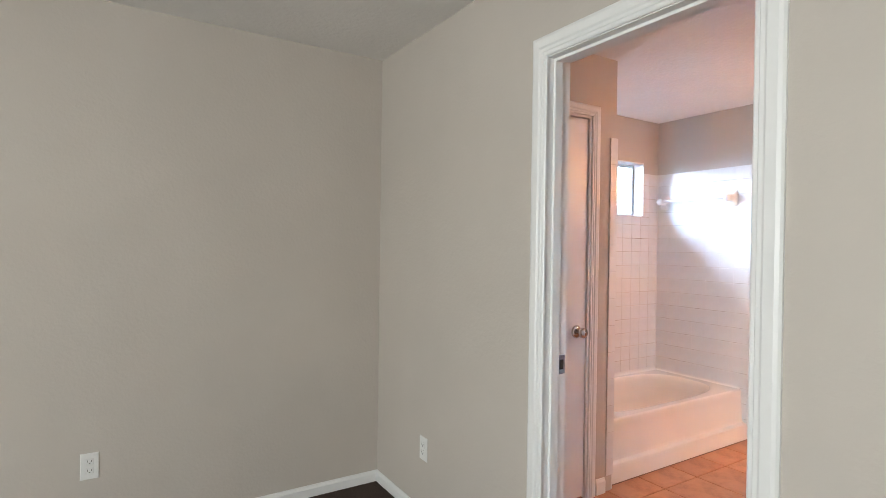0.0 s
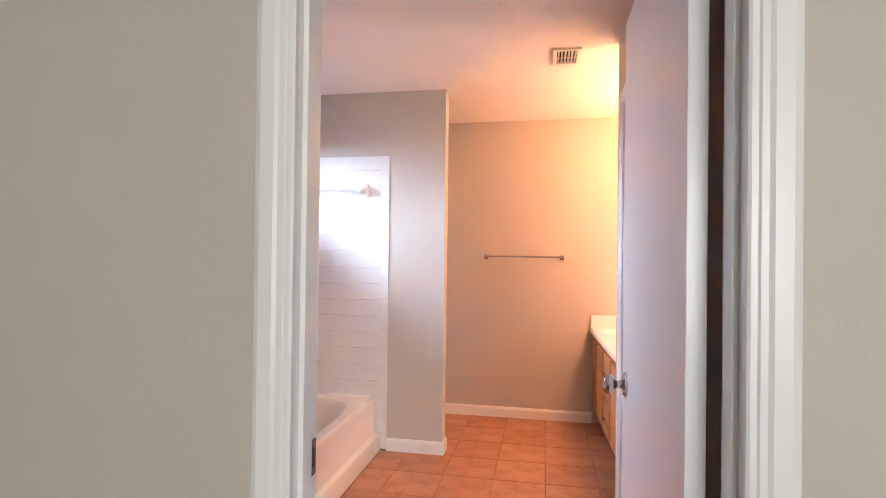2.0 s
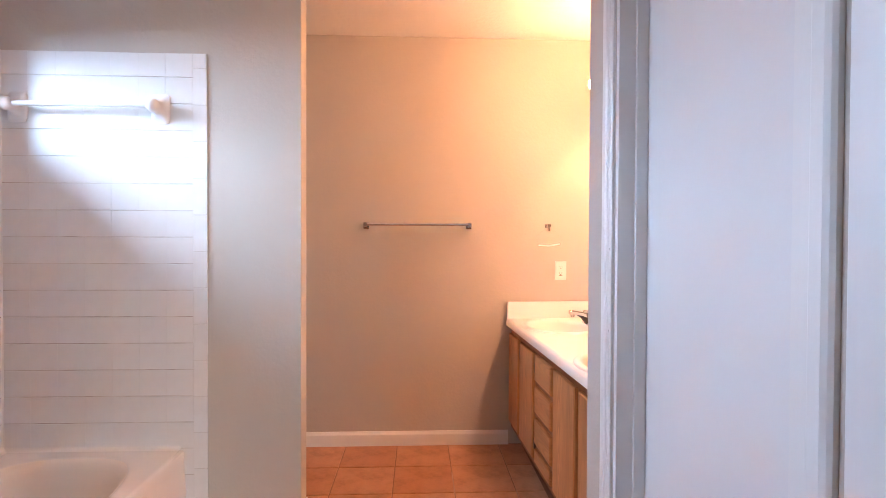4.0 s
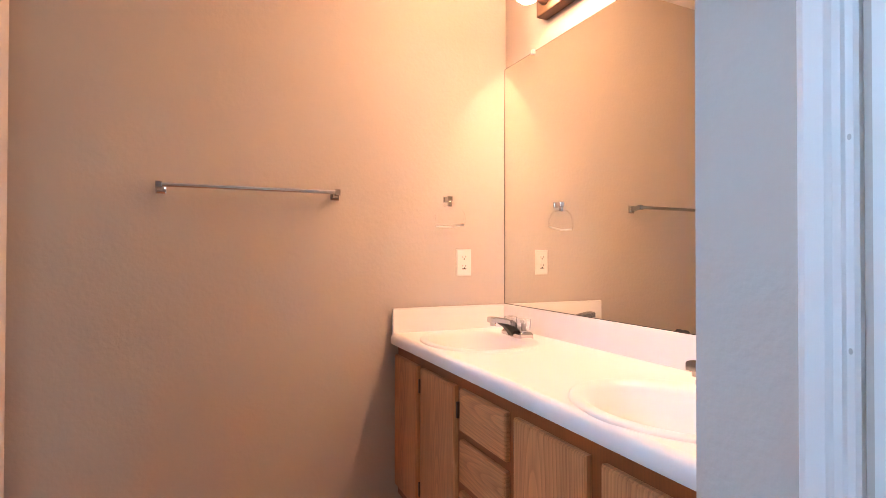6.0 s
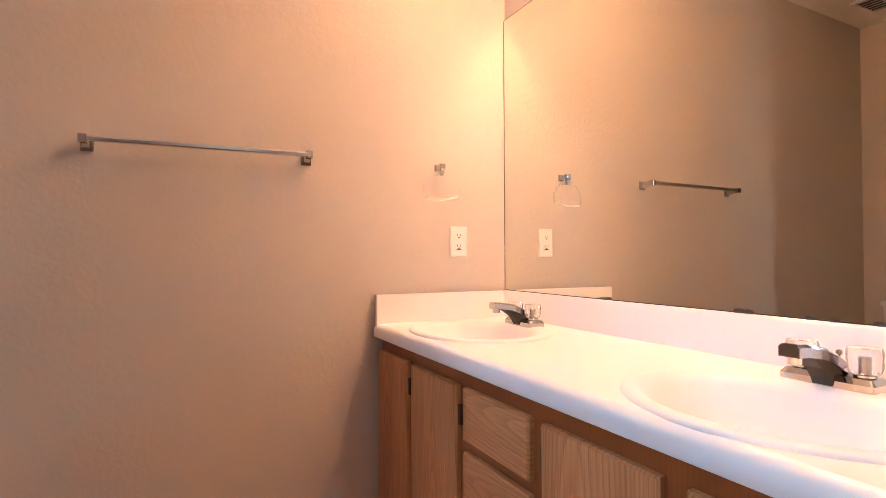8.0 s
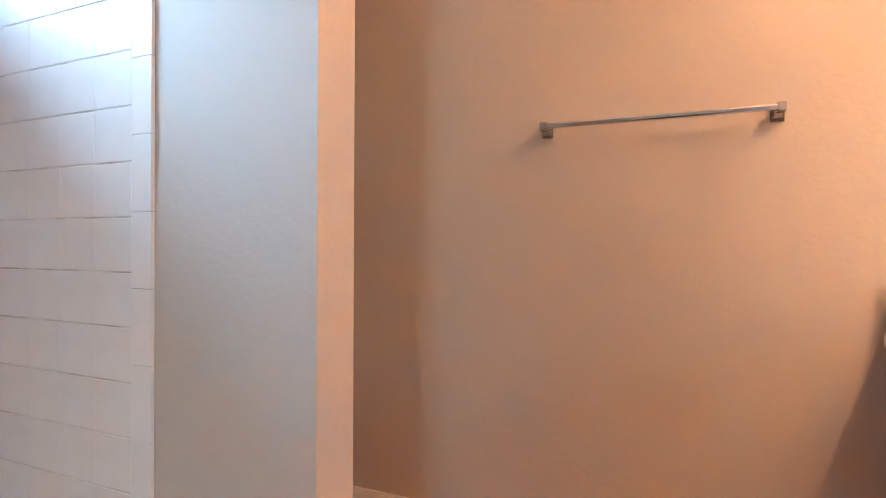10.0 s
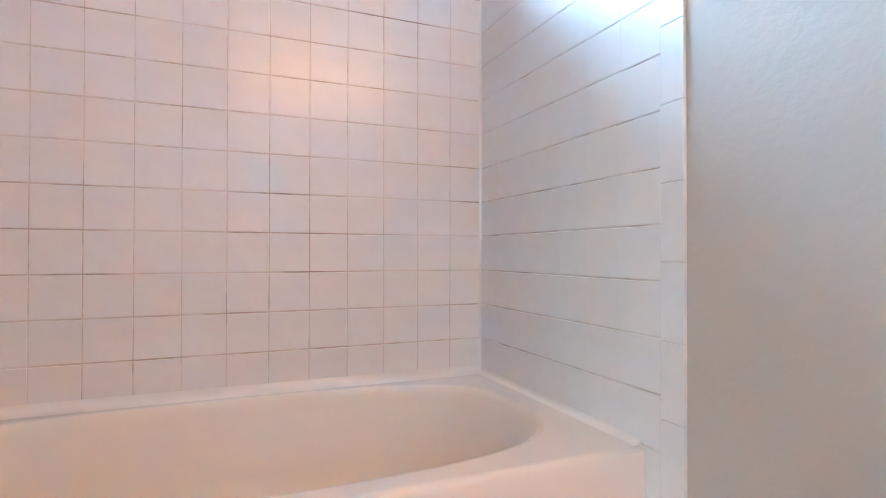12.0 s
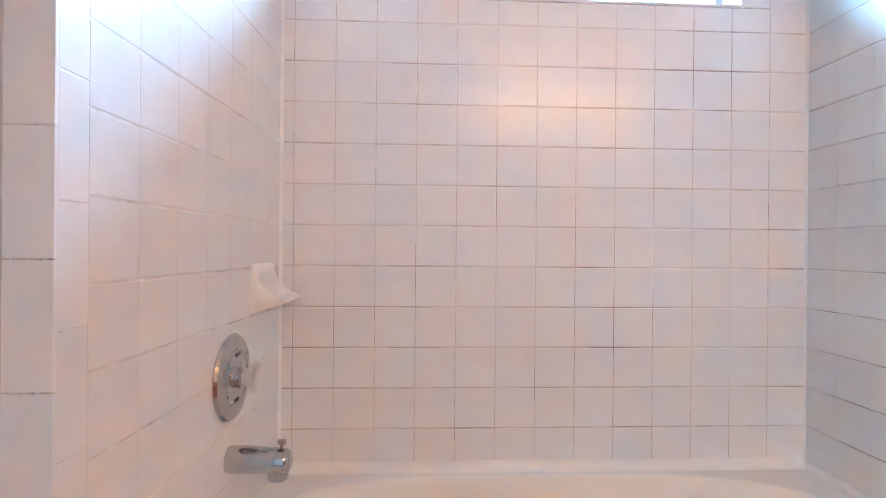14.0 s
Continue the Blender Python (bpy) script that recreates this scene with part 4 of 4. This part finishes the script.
def trim_column(parent, o, u, n, a0, a1, z0, z1, pitch=0.152, shift=0.0):
    z = z0 - shift
    while z < z1 - 0.01:
        b0, b1 = max(z, z0), min(z + pitch, z1)
        if b1 - b0 > 0.01:
            set_tile(parent, "trim_tile", Vector(o), Vector(u), Vector(n), (a0 + a1) / 2, (b0 + b1) / 2, a1 - a0 - 0.0003, b1 - b0 - 0.0011, 0.0006)
        z += pitch


ROWS = 15
ROW0 = RIM + 0.003
ZTOP = 1.984
HALF = 0.0068      # how far the grout bed stands out from the wall behind
# behind the tub
part("grout", boxes((W - TT, W - TT + HALF, -1.468, -0.001, RIM - 0.03, WZ0 - 0.001), (W - TT, W - TT + HALF, -1.468, WY0, WZ0 - 0.001, ZTOP), (W - TT, W - TT + HALF, WY1, -0.001, WZ0 - 0.001, ZTOP)), "grout", west, "stained white grout")
cuts = [0.0015] + [i * 0.1101 for i in range(1, 14)] + [1.467]
tile_field(west, (W, 0, 0), (0, -1, 0), Vector((1, 0, 0)), cuts, ROW0, ROWS, (-WY1, -WY0, WZ0, WZ1), JV)
# tub's end wall, on the wing wall
cuts = [i * 0.1101 for i in range(8)]
part("grout", boxes((W, 0.0035, 0.0023, 0.0089, FL + 0.004, ZTOP), (0.0035, 0.060, 0.0023, 0.0089, FL + 0.004, ZTOP)), "pale_grout", wing, "stained white grout")
tile_field(wing, (W, 0.0005, 0), (1, 0, 0), Vector((0, -1, 0)), cuts, ROW0, ROWS)
tile_field(wing, (W, 0.0005, 0), (1, 0, 0), Vector((0, -1, 0)), cuts[-2:], ROW0 - 3 * TP, 3)
trim_column(wing, (W, 0.0005, 0), (1, 0, 0), (0, -1, 0), cuts[-1], cuts[-1] + 0.057, FL + 0.006, ZTOP, shift=0.04)
# faucet wall, with a trim column round its free corner
flen = (F1 - F0).length
cuts = [0.0015] + [i * 0.1101 for i in range(1, 8)]
bm = bmesh.new()
rings = [[F0 + fd * a - fn * c + Vector((0, 0, z)) for a, c in ((0, TT), (0, TT - HALF), (flen - 0.002, TT - HALF), (flen - 0.002, TT))] for z in (FL + 0.004, ZTOP)]
join(bm, loft(rings, True, True))
part("grout", bm, "faint_grout", faucet_wall, "stained white grout")
tile_field(faucet_wall, F0, fd, fn, cuts, ROW0, ROWS)
tile_field(faucet_wall, F0, fd, fn, cuts[-2:], ROW0 - 3 * TP, 3)
trim_column(faucet_wall, F0, fd, fn, cuts[-1], flen - 0.001, FL + 0.006, ZTOP, shift=0.06)
trim_column(faucet_wall, (CL + TT, -1.508, 0), (0, -1, 0), Vector((1, 0, 0)), 0.0, 0.058, FL + 0.09, ZTOP, shift=0.06)

part("grout", boxes((CL, CL + HALF, -1.567, -1.509, FL + 0.09, ZTOP)), "pale_grout", faucet_wall, "stained white grout")
# caulk beads in the tub's corners and along its rim
for p in (((W, -0.0), (W + 0.006, -0.0), (W, -0.006)),):
    part("caulk", loft([[(a, b, z) for a, b in p] for z in (RIM, ZTOP)], True, True), "china", west)
c0 = F0 + Vector((0, 0.0, 0))
part("caulk", loft([[c0 + Vector((-0.002, -0.002, z)), c0 + Vector((0.008, -0.0005, z)), c0 + Vector((-0.0005, 0.008, z))] for z in (RIM, ZTOP)], True, True), "china", west)
COVE = ((-0.002, -0.006), (0.026, -0.004), (0.026, 0.0012), (0.018, 0.0030), (0.011, 0.0064), (0.0055, 0.0115), (0.002, 0.018), (0.0006, 0.025), (-0.002, 0.025))
part("caulk", swept([(W + a, RIM + z) for a, z in COVE], "y", -1.470, -0.002), "enamel", west, "", True, 75)
part("caulk", swept([(-a * 0.6, RIM + z * 0.6) for a, z in COVE], "x", W, -0.047), "enamel", wing, "", True, 75)

part("dirt_line", boxes((0.0, 0.064, -0.010, 0.0005, FL + 0.001, FL + 0.012), bevel=0.003), "dirt", wing, "brown dirt in the corner joint")
part("dirt_line", boxes((TX1 + 0.0605, TX1 + 0.064, TY0 + 0.02, -0.001, FL + 0.001, FL + 0.005)), "dirt", tub, "brown dirt along the apron's foot")

# floor: twelve-inch tiles
FLOOR_MESH = {}


def floor_tile(x0, x1, y0, y1):
    g = 0.0028
    w, d = x1 - x0 - 2 * g, y1 - y0 - 2 * g
    if w < 0.012 or d < 0.012:
        return
    key = (round(w, 3), round(d, 3))
    if key not in FLOOR_MESH:
        bm = loft([[(a * (w / 2 - k), b * (d / 2 - k), z) for a, b in ((-1, -1), (1, -1), (1, 1), (-1, 1))] for z, k in ((-0.007, 0), (-0.002, 0), (-0.0005, 0.0012), (0, 0.004))], False, True)
        bmesh.ops.recalc_face_normals(bm, faces=bm.faces)
        me = bpy.data.meshes.new("tile")
        bm.to_mesh(me)
        bm.free()
        me.materials.append(M["floor_tile"])
        FLOOR_MESH[key] = me
    ob = new("tile", FLOOR_MESH[key])
    ob.parent = floor
    ob.location = Vector(((x0 + x1) / 2, (y0 + y1) / 2, FL + random.uniform(-0.0006, 0.0))) - WHERE[floor]


PX, PY = 0.305, 0.310
xs = sorted({NOOK, RIGHT + 0.1, VX + 0.07, *[0.82 + PX * i for i in range(-6, 4) if NOOK < 0.82 + PX * i < VX + 0.07]})
ys = sorted({WALL_S + 0.055, NORTH, *[0.625 - PY * i for i in range(-1, 12) if WALL_S + 0.055 < 0.625 - PY * i < NORTH]})
for x0, x1 in zip(xs, xs[1:]):
    for y0, y1 in zip(ys, ys[1:]):
        if (y1 <= 0.0 and x1 < 0.0) or x1 > VX + 0.08 and y0 > CORNER:
            continue
        floor_tile(x0, x1, y0, y1)
